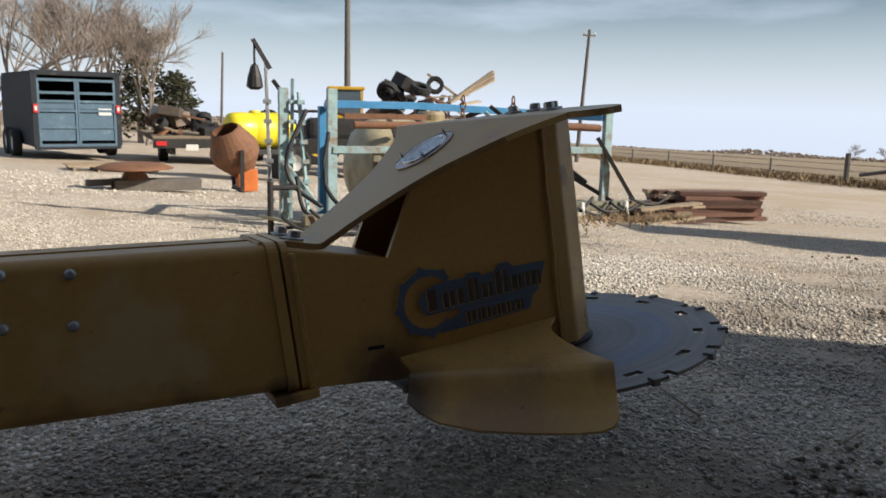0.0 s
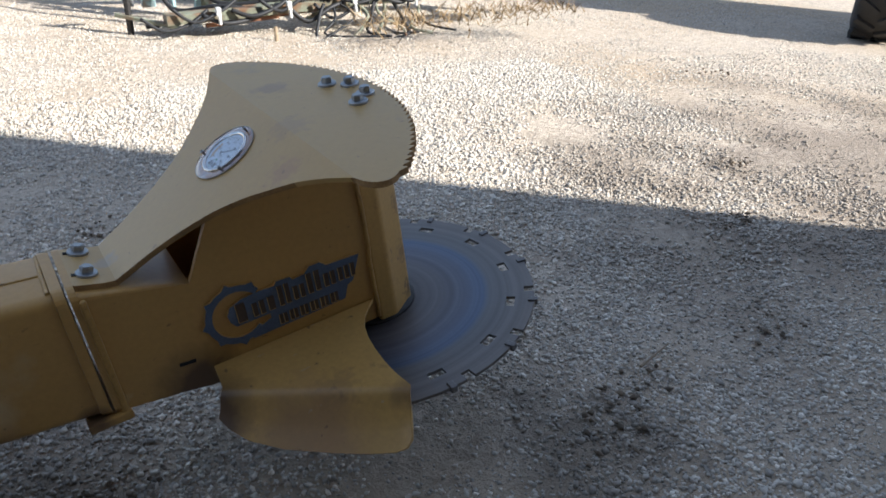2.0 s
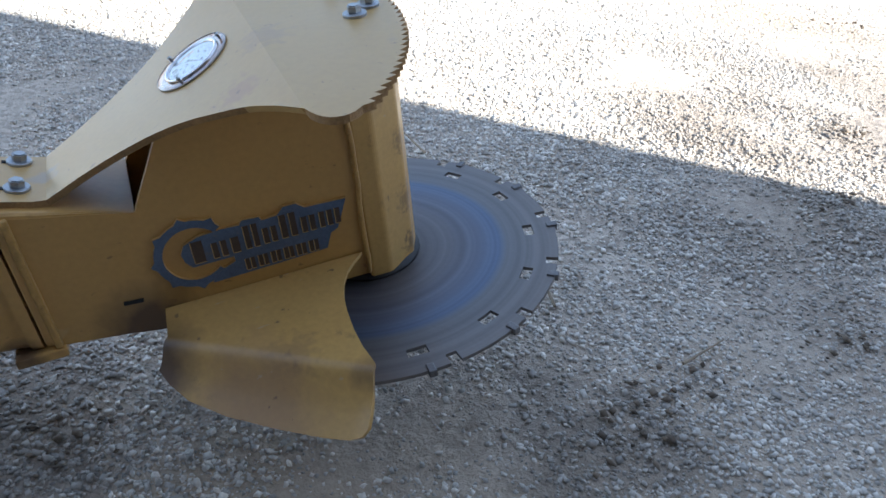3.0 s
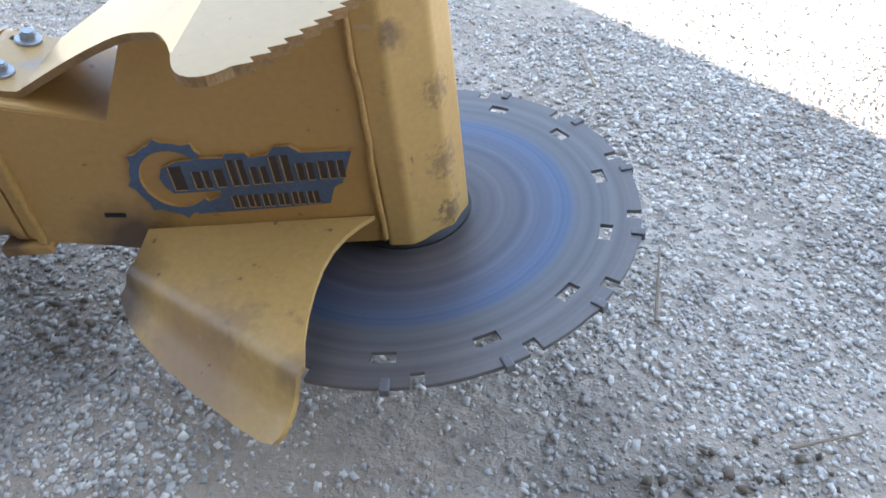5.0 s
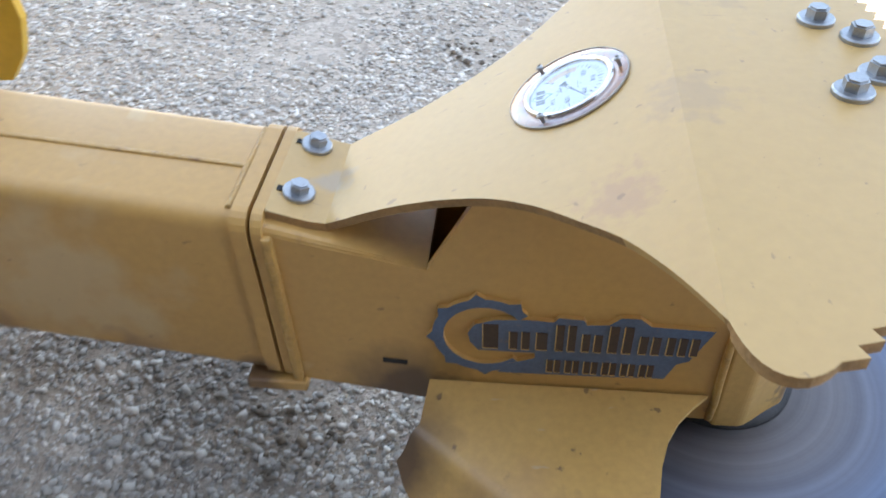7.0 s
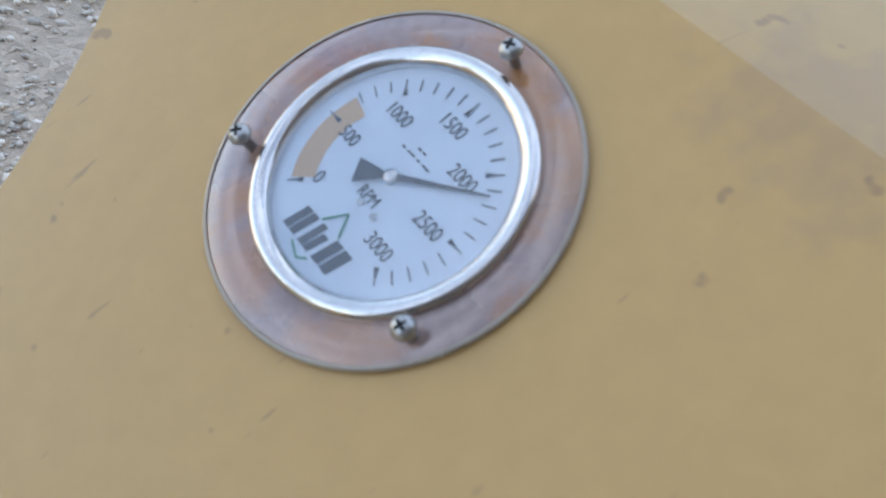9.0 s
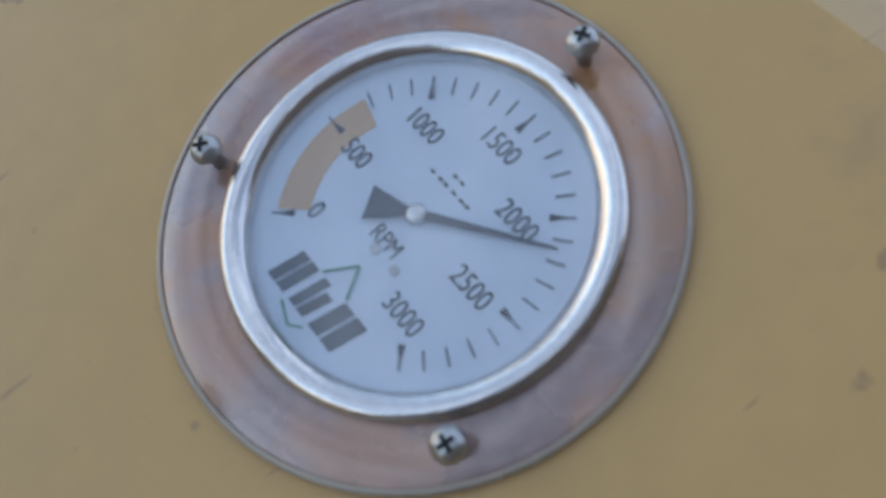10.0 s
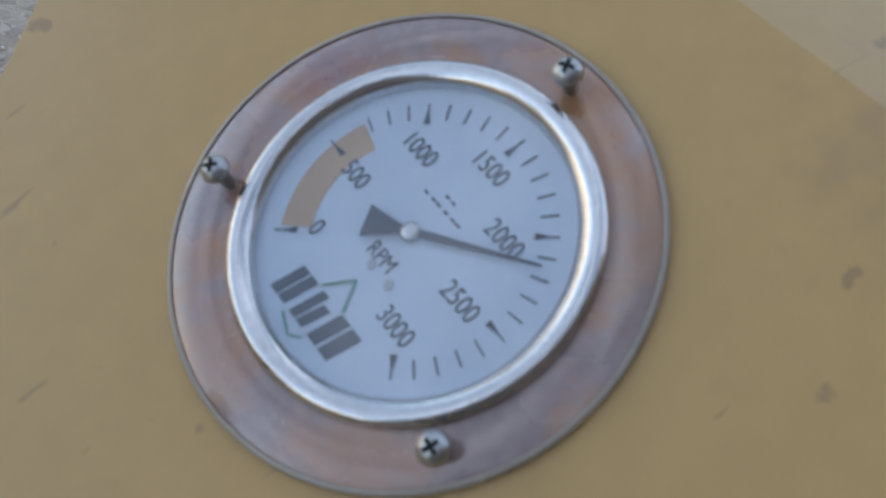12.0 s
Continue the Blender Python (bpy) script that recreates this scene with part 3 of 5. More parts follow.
# ---- the shed behind the camera, which shades the foreground ----
corner = Vector((6.44, -3.3, 0))
along, back = Vector((-0.646, -0.763, 0)), Vector((0.763, -0.646, 0))
shed = thing("shed", "grey ribbed metal machine shed beside the yard", "shed")
bm = bmesh.new()
prism(bm, [(0, 0), (22, 0), (22, 10), (0, 10)], 0, 5.2, lambda u, v, w: corner + along * u + back * v + Vector((0, 0, w)))
part("wall", bm, M["siding"], shed)
bm = bmesh.new()
prism(bm, [(0, 5.2), (10.0, 5.2), (5, 6.8)], 0.0, 22.0, lambda u, v, w: corner + along * w + back * u + Vector((0, 0, v + 0.004)))
part("roof", bm, M["siding"], shed)
# unseen dark block, added to cut the light reaching the saw from behind
bm = bmesh.new()
prism(bm, [(-9, -2.4), (3.4, -2.4), (3.4, -9), (-9, -9)], 0.0, 6.2, lambda u, v, w: Vector((u, v, w)))
part("wall", bm, M["light_block_dark"], shed, "unseen dark block that cuts light from behind the camera")

# ---- the tree saw ----
SAW = Matrix(((0.9912, -0.0209, -0.1310, 0.0), (0.0298, 0.9974, 0.0660, 0.0), (0.1293, -0.0693, 0.9892, 0.1281), (0, 0, 0, 1)))
saw = new("tree_saw")
saw.matrix_world = SAW
tagged(saw, "worn yellow steel skid-steer tree saw with a dark round blade", "tree saw")
MID = 0.1


def face_place(u, v, w):
    return Vector((u, w, v))


# boom: a rounded square tube
def tube_section(x, grow=0.0, r=0.022):
    """Rounded outline of the boom at x."""
    top, low = 0.4385 - 0.118 * (x + 0.22) + grow, 0.168 - 0.118 * (x + 0.22) - grow
    shift = -0.022 * (x + 0.22)
    y0, y1 = shift - grow, shift + 0.2 + grow
    pts = []
    for cy, cz, a0 in ((y1 - r, top - r, 0), (y0 + r, top - r, 90), (y0 + r, low + r, 180), (y1 - r, low + r, 270)):
        for k in range(6):
            a = radians(a0 + k * 18)
            pts.append((x, cy + r * math.cos(a), cz + r * math.sin(a)))
    return pts


def sweep(bm, xs, grow=0.0, r=0.022):
    rings = [[bm.verts.new(p) for p in tube_section(x, grow, r)] for x in xs]
    n = len(rings[0])
    for a, b in zip(rings, rings[1:]):
        for j in range(n):
            bm.faces.new((a[j], a[(j + 1) % n], b[(j + 1) % n], b[j]))
    bm.faces.new(rings[0])
    bm.faces.new(rings[-1][::-1])


bm = bmesh.new()
sweep(bm, [-1.75, -0.9, -0.223])
boom = part("boom", bm, M["yellow"], saw, "yellow square tube boom with faded top", True)
boom.data.set_sharp_from_angle(angle=radians(40))
bm = bmesh.new()
sweep(bm, [-0.2225, -0.2215, -0.2045, -0.2035], 0.005, 0.026)
part("flange", bm, M["yellow"], boom, "", False)
bm = bmesh.new()
bar(bm, (-1.7, 0.1, 0.4395 + 0.118 * 1.48), (-0.226, 0.1, 0.4392), 0.007, 0.005, 0.002)
part("weld_seam", bm, M["bead"], boom)
bm = bmesh.new()
r_ = random.Random(4)
pts = [(-0.2265 + r_.uniform(-0.0015, 0.0015), y / 100, 0.4395) for y in range(2, 20, 2)]
hose(bm, pts, 0.0045)
part("weld_seam", bm, M["bead"], boom, "", True)


def dome_bolt(bm, x, z, r=0.0095):
    lathe(bm, [(0, 0.007), (r * 0.5, 0.0065), (r * 0.9, 0.004), (r, 0.0), (r, -0.004), (0, -0.004)], (x, -0.022 * (x + 0.22) - 0.001, z), (0, -1, 0), 12)


for x, z in ((-0.632, 0.467), (-0.535, 0.45), (-0.644, 0.384), (-0.545, 0.367), (-0.805, 0.328)):
    bm = bmesh.new()
    dome_bolt(bm, x, z)
    part("bolt", bm, M["zinc"], boom, "bright zinc bolt head", True)
bm = bmesh.new()
dome_bolt(bm, -0.803, 0.268, 0.011)
part("bolt", bm, M["iron"], boom, "dark bolt head", True)

# head: two side plates, neck and octagonal nose
bm = bmesh.new()
SIDE = [(-0.186, 0.428), (0.0, 0.374), (0.068, 0.5), (0.25, 0.586), (0.362, 0.59), (0.362, 0.127), (0.12, 0.127), (-0.02, 0.137), (-0.07, 0.148), (-0.186, 0.166)]
for y0, y1 in ((0.0, 0.012), (0.188, 0.2)):
    prism(bm, SIDE, y0, y1, face_place)
prism(bm, [(-0.186, 0.428), (0.0, 0.374), (0.0, 0.362), (-0.186, 0.416)], 0.012, 0.188, face_place)
prism(bm, [(-0.186, 0.178), (-0.07, 0.16), (0.12, 0.139), (0.362, 0.139), (0.362, 0.127), (0.12, 0.127), (-0.07, 0.148), (-0.186, 0.166)], 0.012, 0.188, face_place)
bmesh.ops.remove_doubles(bm, verts=bm.verts, dist=0.0004)
es = [e for e in bm.edges if all(abs(v.co.y) < 1e-4 or abs(v.co.y - 0.2) < 1e-4 for v in e.verts) and e.verts[0].co.x <= 0.001 and e.verts[1].co.x <= 0.001
      and abs(e.verts[0].co.y - e.verts[1].co.y) < 1e-4 and min(v.co.z for v in e.verts) > 0.36]
bmesh.ops.bevel(bm, geom=es, offset=0.01, segments=3, affect="EDGES", profile=0.5)
head = part("head", bm, M["yellow"], saw, "yellow welded steel saw head")
# black shapes fill the head so that its inside looks unlit
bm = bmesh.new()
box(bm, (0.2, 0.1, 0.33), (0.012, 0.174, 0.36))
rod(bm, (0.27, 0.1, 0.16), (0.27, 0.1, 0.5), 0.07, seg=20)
part("unlit_filler", bm, M["black"], head, "black filler standing for the unlit inside of the head")
bm = bmesh.new()
NOSE = [(0.364, -0.001), (0.404, 0.001), (0.466, 0.046), (0.49, 0.1), (0.466, 0.154), (0.404, 0.199), (0.364, 0.201)]
prism(bm, NOSE, 0.116, 0.591, lambda u, v, w: Vector((u + (0.591 - w) * 0.004, v, w - (u - 0.364) * 0.06 * (1 if w < 0.3 else 0))))
es = [e for e in bm.edges if abs(e.verts[0].co.z - e.verts[1].co.z) > 0.3]
bmesh.ops.bevel(bm, geom=es, offset=0.006, segments=3, affect="EDGES", profile=0.5)
part("nose", bm, M["yellow_scuffed"], head, "scuffed yellow folded nose column")
bm = bmesh.new()
hose(bm, [(0.3625 + r_.uniform(-0.0018, 0.0018), -0.001, 0.13 + k * 0.0305) for k in range(16)], 0.0055)
part("weld_seam", bm, M["bead"], head, "", True)
bm = bmesh.new()
sweep(bm, [-0.1985, -0.1975, -0.1865, -0.1855], 0.005, 0.026)
part("flange", bm, M["yellow"], head)
bm = bmesh.new()
bar(bm, (-0.1815, -0.004, 0.418), (-0.1805, -0.004, 0.166), 0.012, 0.013, 0.004)
part("weld_seam", bm, M["bead"], head)
bm = bmesh.new()
box(bm, (-0.211, 0.09, 0.157), (0.082, 0.205, 0.018), None, 0.004)
part("lower_tab", bm, M["yellow"], head)
bm = bmesh.new()
box(bm, (-0.048, -0.0005, 0.21), (0.032, 0.003, 0.007), Matrix.Rotation(0.1, 3, "Y"))
part("slot", bm, M["black"], head, "dark narrow slot")

# deflector wing beside the blade
bm = bmesh.new()
ARC = [(0.352, -0.004), (0.332, -0.022), (0.312, -0.045), (0.296, -0.074), (0.285, -0.11), (0.279, -0.15), (0.276, -0.195), (0.277, -0.24), (0.283, -0.285)]
BEND_L, BEND_R = Vector((-0.010, -0.068, 0.171)), Vector((0.283, -0.285, 0.167))
out = Vector((-0.6, -0.8, 0))
STATIONS = [(0.0, 0.3), (0.06, 0.52), (0.16, 0.75), (0.35, 0.93), (0.6, 1.02), (0.8, 1.05), (0.92, 1.03), (0.975, 0.95), (1.0, 0.78)]
FOLD = [(0.0, 0.0), (0.009, 0.002), (0.016, 0.009), (0.02, 0.02), (0.033, 0.05), (0.05, 0.07), (0.078, 0.092)]
lip = []
for s, reach in STATIONS:
    p = BEND_L + (BEND_R - BEND_L) * s
    col = []
    for k, (o_, d_) in enumerate(FOLD):
        o2, d2 = (o_, d_) if k < 4 else (0.02 + (o_ - 0.02) * reach, 0.02 + (d_ - 0.02) * reach)
        col.append(bm.verts.new(p + out * o2 - Vector((0, 0, d2)) + Vector((-0.006 * (1 - s) * k / 6, 0, 0))))
    lip.append(col)
for c0, c1 in zip(lip, lip[1:]):
    for k in range(len(FOLD) - 1):
        bm.faces.new((c0[k], c1[k], c1[k + 1], c0[k + 1]))
upper = [bm.verts.new((-0.004, -0.004, 0.181))] + [bm.verts.new((x, y, 0.181 + 0.05 * y)) for x, y in ARC[:-1]]
bm.faces.new(upper + [c[0] for c in reversed(lip)])
bmesh.ops.recalc_face_normals(bm, faces=bm.faces)
if sum(f.normal.z for f in bm.faces) < 0:
    bmesh.ops.reverse_faces(bm, faces=bm.faces)
bmesh.ops.solidify(bm, geom=list(bm.faces), thickness=0.008)
wing = part("deflector", bm, M["yellow_scuffed"], head, "scraped yellow folded deflector plate", True)
wing.data.set_sharp_from_angle(angle=radians(42))

# badge on the head: a toothed ring and a banner with plain shapes for its lettering
bm = bmesh.new()
ring_c, ring_pts = (0.068, 0.273), []
for k in range(33):
    a = radians(38 + k * 8.6)
    tooth = 0.008 if k % 5 == 2 else 0.0
    ring_pts.append((ring_c[0] + (0.065 + tooth) * math.cos(a), ring_c[1] + (0.065 + tooth) * math.sin(a)))
for k in range(32, -1, -1):
    a = radians(38 + k * 8.6)
    ring_pts.append((ring_c[0] + 0.051 * math.cos(a), ring_c[1] + 0.051 * math.sin(a)))
prism(bm, ring_pts, -0.0065, 0.0015, face_place)
for f in bm.faces:
    f.normal_update()
    f.material_index = int(abs(f.normal.y) < 0.5)
badge = part("badge_ring", bm, [M["badge_blue"], M["yellow"]], head, "dull blue cut-out toothed ring badge")
bm = bmesh.new()
BANNER = [(0.05, 0.262), (0.047, 0.278), (0.055, 0.294), (0.08, 0.304), (0.118, 0.307), (0.15, 0.305), (0.156, 0.313), (0.185, 0.311), (0.189, 0.303), (0.215, 0.305),
          (0.228, 0.318), (0.25, 0.318), (0.264, 0.306), (0.338, 0.303), (0.316, 0.248), (0.302, 0.241), (0.291, 0.212), (0.2, 0.209), (0.085, 0.207), (0.09, 0.222),
          (0.13, 0.238), (0.13, 0.248), (0.06, 0.248)]
prism(bm, BANNER[::-1], -0.0067, 0.0015, face_place)
for f in bm.faces:
    f.normal_update()
    f.material_index = int(abs(f.normal.y) < 0.5)
banner = part("badge_banner", bm, [M["badge_blue"], M["yellow"]], head, "dull blue cut-out banner with brown shapes for shaded letter recesses")


# dark strokes paint the shaded letter recesses, yellow strips their bright left and lower edges
def glyph(name, strokes, parent, mat):
    bm = bmesh.new()
    for (x0, z0, x1, z1) in strokes:
        box(bm, ((x0 + x1) / 2, -0.0072, (z0 + z1) / 2), (abs(x1 - x0), 0.0012, abs(z1 - z0)))
    dark = len(bm.faces)
    for (x0, z0, x1, z1) in strokes:
        box(bm, (x0 - 0.0006, -0.0074, (z0 + z1) / 2), (0.0012, 0.002, abs(z1 - z0)))
        box(bm, ((x0 + x1) / 2, -0.0074, z0 - 0.0005), (abs(x1 - x0), 0.002, 0.001))
    bm.faces.ensure_lookup_table()
    for f in bm.faces[dark:]:
        f.material_index = 1
    part(name, bm, [mat, M["yellow_plate"]], parent)


gx = 0.066
for wide, tall, bars in ((0.03, 0.042, 1), (0.03, 0.03, 2), (0.021, 0.03, 1), (0.029, 0.045, 2), (0.029, 0.03, 2), (0.034, 0.046, 2), (0.03, 0.03, 2), (0.042, 0.03, 3)):
    z0 = 0.2545 + (gx - 0.066) * 0.02
    st = []
    for k in range(bars):
        x0 = gx + k * wide / bars
        st.append((x0, z0, x0 + wide / bars * 0.62, z0 + tall))
    glyph("badge_shape", st, banner, M["badge_recess_shade"])
    gx += wide + 0.0025
for k in range(6):
    x0 = 0.146 + k * 0.0228
    glyph("badge_shape", [(x0, 0.215, x0 + 0.007, 0.237), (x0 + 0.0095, 0.215, x0 + 0.0165, 0.237)], banner, M["badge_recess_shade"])

# cover plate: foot, sloping web with the gauge, level top with a toothed rim
def plate_z(x):
    if x < -0.117:
        return 0.3855 - 0.29 * x
    return min(0.604, 0.5396 + 0.5 * (x - 0.12))


FRONT = [(-0.117, 0.021), (-0.095, 0.017), (-0.06, 0.012), (-0.02, 0.002), (0.023, -0.014), (0.071, -0.039), (0.114, -0.073), (0.153, -0.115), (0.188, -0.156),
         (0.212, -0.195), (0.23, -0.23), (0.2488, -0.272)]
bm = bmesh.new()


def both(x, y):
    return bm.verts.new((x, y, plate_z(x))), bm.verts.new((x, 2 * MID - y, plate_z(x)))


foot = [both(-0.186, 0.024), both(-0.183, 0.019), both(-0.135, 0.019)]
SMOOTH = []
for k in range(len(FRONT) - 1):
    q0, q1, q2, q3 = (Vector(FRONT[min(max(k + i, 0), len(FRONT) - 1)]) for i in (-1, 0, 1, 2))
    for u in (0.0, 0.25, 0.5, 0.75):
        SMOOTH.append(q1 + 0.5 * u * (q2 - q0 + u * (2 * q0 - 5 * q1 + 4 * q2 - q3 + u * (3 * (q1 - q2) + q3 - q0))))
SMOOTH.append(Vector(FRONT[-1]))
rows_ = foot + [both(x, y) for x, y in SMOOTH]
for (a0, a1), (b0, b1) in zip(rows_, rows_[1:]):
    bm.faces.new((a0, b0, b1, a1))
CORNER = [(0.2512, -0.281), (0.2545, -0.291), (0.2585, -0.2995), (0.2635, -0.307), (0.2697, -0.3128), (0.277, -0.3165), (0.285, -0.318), (0.2935, -0.317), (0.3015, -0.3135), (0.3085, -0.3085)]
rim = list(CORNER)
for k in range(45):
    a = math.asin((-0.306 - MID) / 0.588) * (1 - 2 * k / 44)
    rim.append((-0.107 + 0.583 * math.cos(a), MID + 0.583 * math.sin(a)))
    a2 = a + 0.028
    if k < 44:
        rim.append((-0.107 + 0.594 * math.cos(a2), MID + 0.594 * math.sin(a2)))
rim += [(x, 2 * MID - y) for x, y in reversed(CORNER)]
top = [rows_[-1][0]] + [bm.verts.new((x, y, 0.604)) for x, y in rim] + [rows_[-1][1]]
bm.faces.new(top)
for f in bm.faces:
    f.normal_update()
    if f.normal.z < 0:
        f.normal_flip()
bmesh.ops.solidify(bm, geom=list(bm.faces), thickness=0.011)
for f in bm.faces:
    f.normal_update()
    if abs(f.normal.z) < 0.35:
        f.material_index = 1
cover = part("cover_plate", bm, [M["yellow_plate"], M["rust_edge"]], saw, "faded yellow bent cover plate with a toothed rim")


def hex_bolt(parent, at, axis, r=0.0118, washer=0.0195, turn=0.0):
    bm = bmesh.new()
    lathe(bm, [(0.0, 0.0035), (washer * 0.93, 0.0035), (washer, 0.002), (washer, -0.002), (0, -0.002)], at, axis, 20)
    w = part("washer", bm, M["zinc"], parent, "zinc washer", True)
    w.data.set_sharp_from_angle(angle=radians(30))
    bm = bmesh.new()
    m = Matrix.Translation(at) @ Vector(axis).to_track_quat("Z", "Y").to_matrix().to_4x4() @ Matrix.Rotation(turn, 4, "Z")
    pts = [(r * math.cos(k * math.pi / 3), r * math.sin(k * math.pi / 3)) for k in range(6)]
    t_ = prism(bm, pts, 0.002, 0.0155, lambda u, v, w_: m @ Vector((u, v, w_)))
    bmesh.ops.bevel(bm, geom=list(t_.edges), offset=0.002, segments=2, affect="EDGES")
    part("bolt", bm, M["zinc"], parent, "zinc hex bolt head")


foot_n = (0.2785, 0, 0.9604)
for k, (x, y) in enumerate(((-0.155, 0.159), (-0.156, 0.0625))):
    hex_bolt(cover, (x, y, plate_z(x) + 0.002), foot_n, turn=0.3 + k)
    bm = bmesh.new()
    box(bm, (x - 0.0215, y, plate_z(x - 0.0215) + 0.0006), (0.008, 0.009, 0.002), Matrix.Rotation(0.28, 3, "Y"), 0.0)
    part("slot_end", bm, M["black"], cover, "dark slot end")
for k, (x, y) in enumerate(((0.409, 0.1745), (0.4435, 0.1365), (0.4405, 0.061), (0.4085, 0.028))):
    hex_bolt(cover, (x, y, 0.606), (0, 0, 1), turn=0.5 * k)

# blade, at rest
bm = bmesh.new()
SECT, CELLS, TEETH = 14, 8, 14
radii = [0.03, 0.1, 0.17, 0.2, 0.275, 0.30, 0.318, 0.338, 0.358, 0.381]
nA = SECT * CELLS
bl = [[bm.verts.new((0.39 + (r + (0.004 if i == len(radii) - 1 and j % CELLS == 3 else 0)) * math.cos(2 * math.pi * j / nA),
                     MID + 0.006 + r * math.sin(2 * math.pi * j / nA), 0.104)) for j in range(nA)] for i, r in enumerate(radii)]
for i in range(len(radii) - 1):
    for j in range(nA):
        c = j % CELLS
        if i == 6 and c in (2, 3):
            continue
        if i == 8 and c == 5:
            continue
        bm.faces.new((bl[i][j], bl[i][(j + 1) % nA], bl[i + 1][(j + 1) % nA], bl[i + 1][j]))
bm.faces.new([v for v in bl[0]])
for f in bm.faces:
    f.normal_update()
    if f.normal.z < 0:
        f.normal_flip()
bmesh.ops.solidify(bm, geom=list(bm.faces), thickness=0.007)
blade = part("blade", bm, M["blade"], saw, "dark blue-grey round steel saw blade with slots")
for k in range(TEETH):
    a = 2 * math.pi * (k * CELLS + 3.4) / nA
    bm = bmesh.new()
    box(bm, (0.39 + 0.378 * math.cos(a), MID + 0.006 + 0.378 * math.sin(a), 0.101), (0.022, 0.014, 0.014), Matrix.Rotation(a, 3, "Z"), 0.002)
    part("tooth", bm, M["carbide"], blade)
bm = bmesh.new()
lathe(bm, [(0.0, 0.01), (0.09, 0.01), (0.105, 0.0), (0.105, -0.004), (0, -0.004)], (0.39, MID + 0.006, 0.108), (0, 0, 1), 32)
part("hub", bm, M["iron"], blade, "dark iron hub disc", True)

# carrier parts at the far end of the boom
bm = bmesh.new()
prism(bm, [(-1.6, 0.28), (-0.83, 0.28), (-0.79, 0.33), (-0.765, 0.4), (-0.77, 0.5), (-0.80, 0.6), (-0.83, 0.75), (-0.80, 0.95), (-1.6, 0.95)], 0.545, 0.565, face_place)
part("side_guard", bm, M["machine_yellow"], saw, "bright yellow curved guard panel")
bm = bmesh.new()
bar(bm, (-0.80, 0.03, 0.236), (-0.955, 0.03, 0.128), 0.055, 0.01)
bar(bm, (-0.955, 0.03, 0.128), (-1.05, 0.03, 0.25), 0.055, 0.01)
part("lower_bracket", bm, M["machine_yellow"], saw, "bright yellow angled bracket")
bm = bmesh.new()
box(bm, (-0.94, -0.002, 0.33), (0.14, 0.012, 0.2), None, 0.004)
part("mount_plate", bm, M["black"], saw, "dark mounting plate")
bm = bmesh.new()
box(bm, (-1.62, 0.1, 0.32), (0.5, 0.5, 0.75), None, 0.03)
part("mount_frame", bm, M["machine_yellow"], saw, "yellow quick-attach mounting frame")

# ---- the gauge on the cover plate ----
GN, GU, GV = Vector((-0.4472, 0, 0.8944)), Vector((0.8944, 0, 0.4472)), Vector((0, 1, 0))
gauge = new("tachometer")
g_at = Vector((0.1513, 0.1045, 0.5396 + 0.5 * 0.0313))
gauge.matrix_world = SAW @ Matrix(((GU.x, GV.x, GN.x, g_at.x), (GU.y, GV.y, GN.y, g_at.y), (GU.z, GV.z, GN.z, g_at.z), (0, 0, 0, 1)))
tagged(gauge, "round white-faced speed dial with a blotched clear flange", "gauge")
bm = bmesh.new()
lathe(bm, [(0.046, 0.0), (0.066, 0.0), (0.067, 0.0006), (0.067, 0.0022), (0.066, 0.0028), (0.0515, 0.0028), (0.049, 0.0022), (0.046, 0.0022)], (0, 0, 0), (0, 0, 1), 72)
fl = part("flange", bm, [M["flange_clear"]], gauge, "brownish blotched flange ring", True)
fl.data.set_sharp_from_angle(angle=radians(35))
bm = bmesh.new()
lathe(bm, [(0.0663, 0.0005), (0.0675, 0.0005), (0.0679, 0.0012), (0.0679, 0.0024), (0.0674, 0.0031), (0.0663, 0.0031)], (0, 0, 0), (0, 0, 1), 72)
part("rim", bm, M["flange_rim"], fl, "pale outer rim", True)
bm = bmesh.new()
lathe(bm, [(0.0485, 0.0), (0.0485, 0.0045), (0.0478, 0.0062), (0.0462, 0.0071), (0.0445, 0.0068), (0.0425, 0.0052), (0.0415, 0.0034), (0.0415, 0.0)], (0, 0, 0), (0, 0, 1), 72)
bezel = part("bezel", bm, M["chrome"], gauge, "polished steel bezel ring", True)
bm = bmesh.new()
lathe(bm, [(0.0, 0.0012), (0.0417, 0.0012), (0.0417, 0.0), (0.0, 0.0)], (0, 0, 0), (0, 0, 1), 72)
dial = part("dial", bm, M["dial"], gauge, "white dial face")


def dial_dir(value):
    a = radians(135 - value * 270 / 3000)
    return Vector((math.cos(a), math.sin(a), 0))


for v in range(0, 3001, 100):
    if v < 700 and v not in (0, 500):
        continue
    d = dial_dir(v)
    major = v % 500 == 0
    bm = bmesh.new()
    bar(bm, d * 0.0322 + Vector((0, 0, 0.0015)), d * 0.0368 + Vector((0, 0, 0.0015)), 0.0004, 0.0006 if major else 0.00045)
    if major:
        # wedge at the inner end of the long strokes
        e = Vector((-d.y, d.x, 0))
        wedge = [d * 0.0308 - e * 0.0009, d * 0.0345 - e * 0.0002, d * 0.0345 + e * 0.0002, d * 0.0308 + e * 0.0009]
        prism(bm, [(q.x, q.y) for q in wedge], 0.0013, 0.0018, lambda u, v, w: Vector((u, v, w)))
    part("tick", bm, M["ink"], dial)
bm = bmesh.new()
arc_o, arc_i = [], []
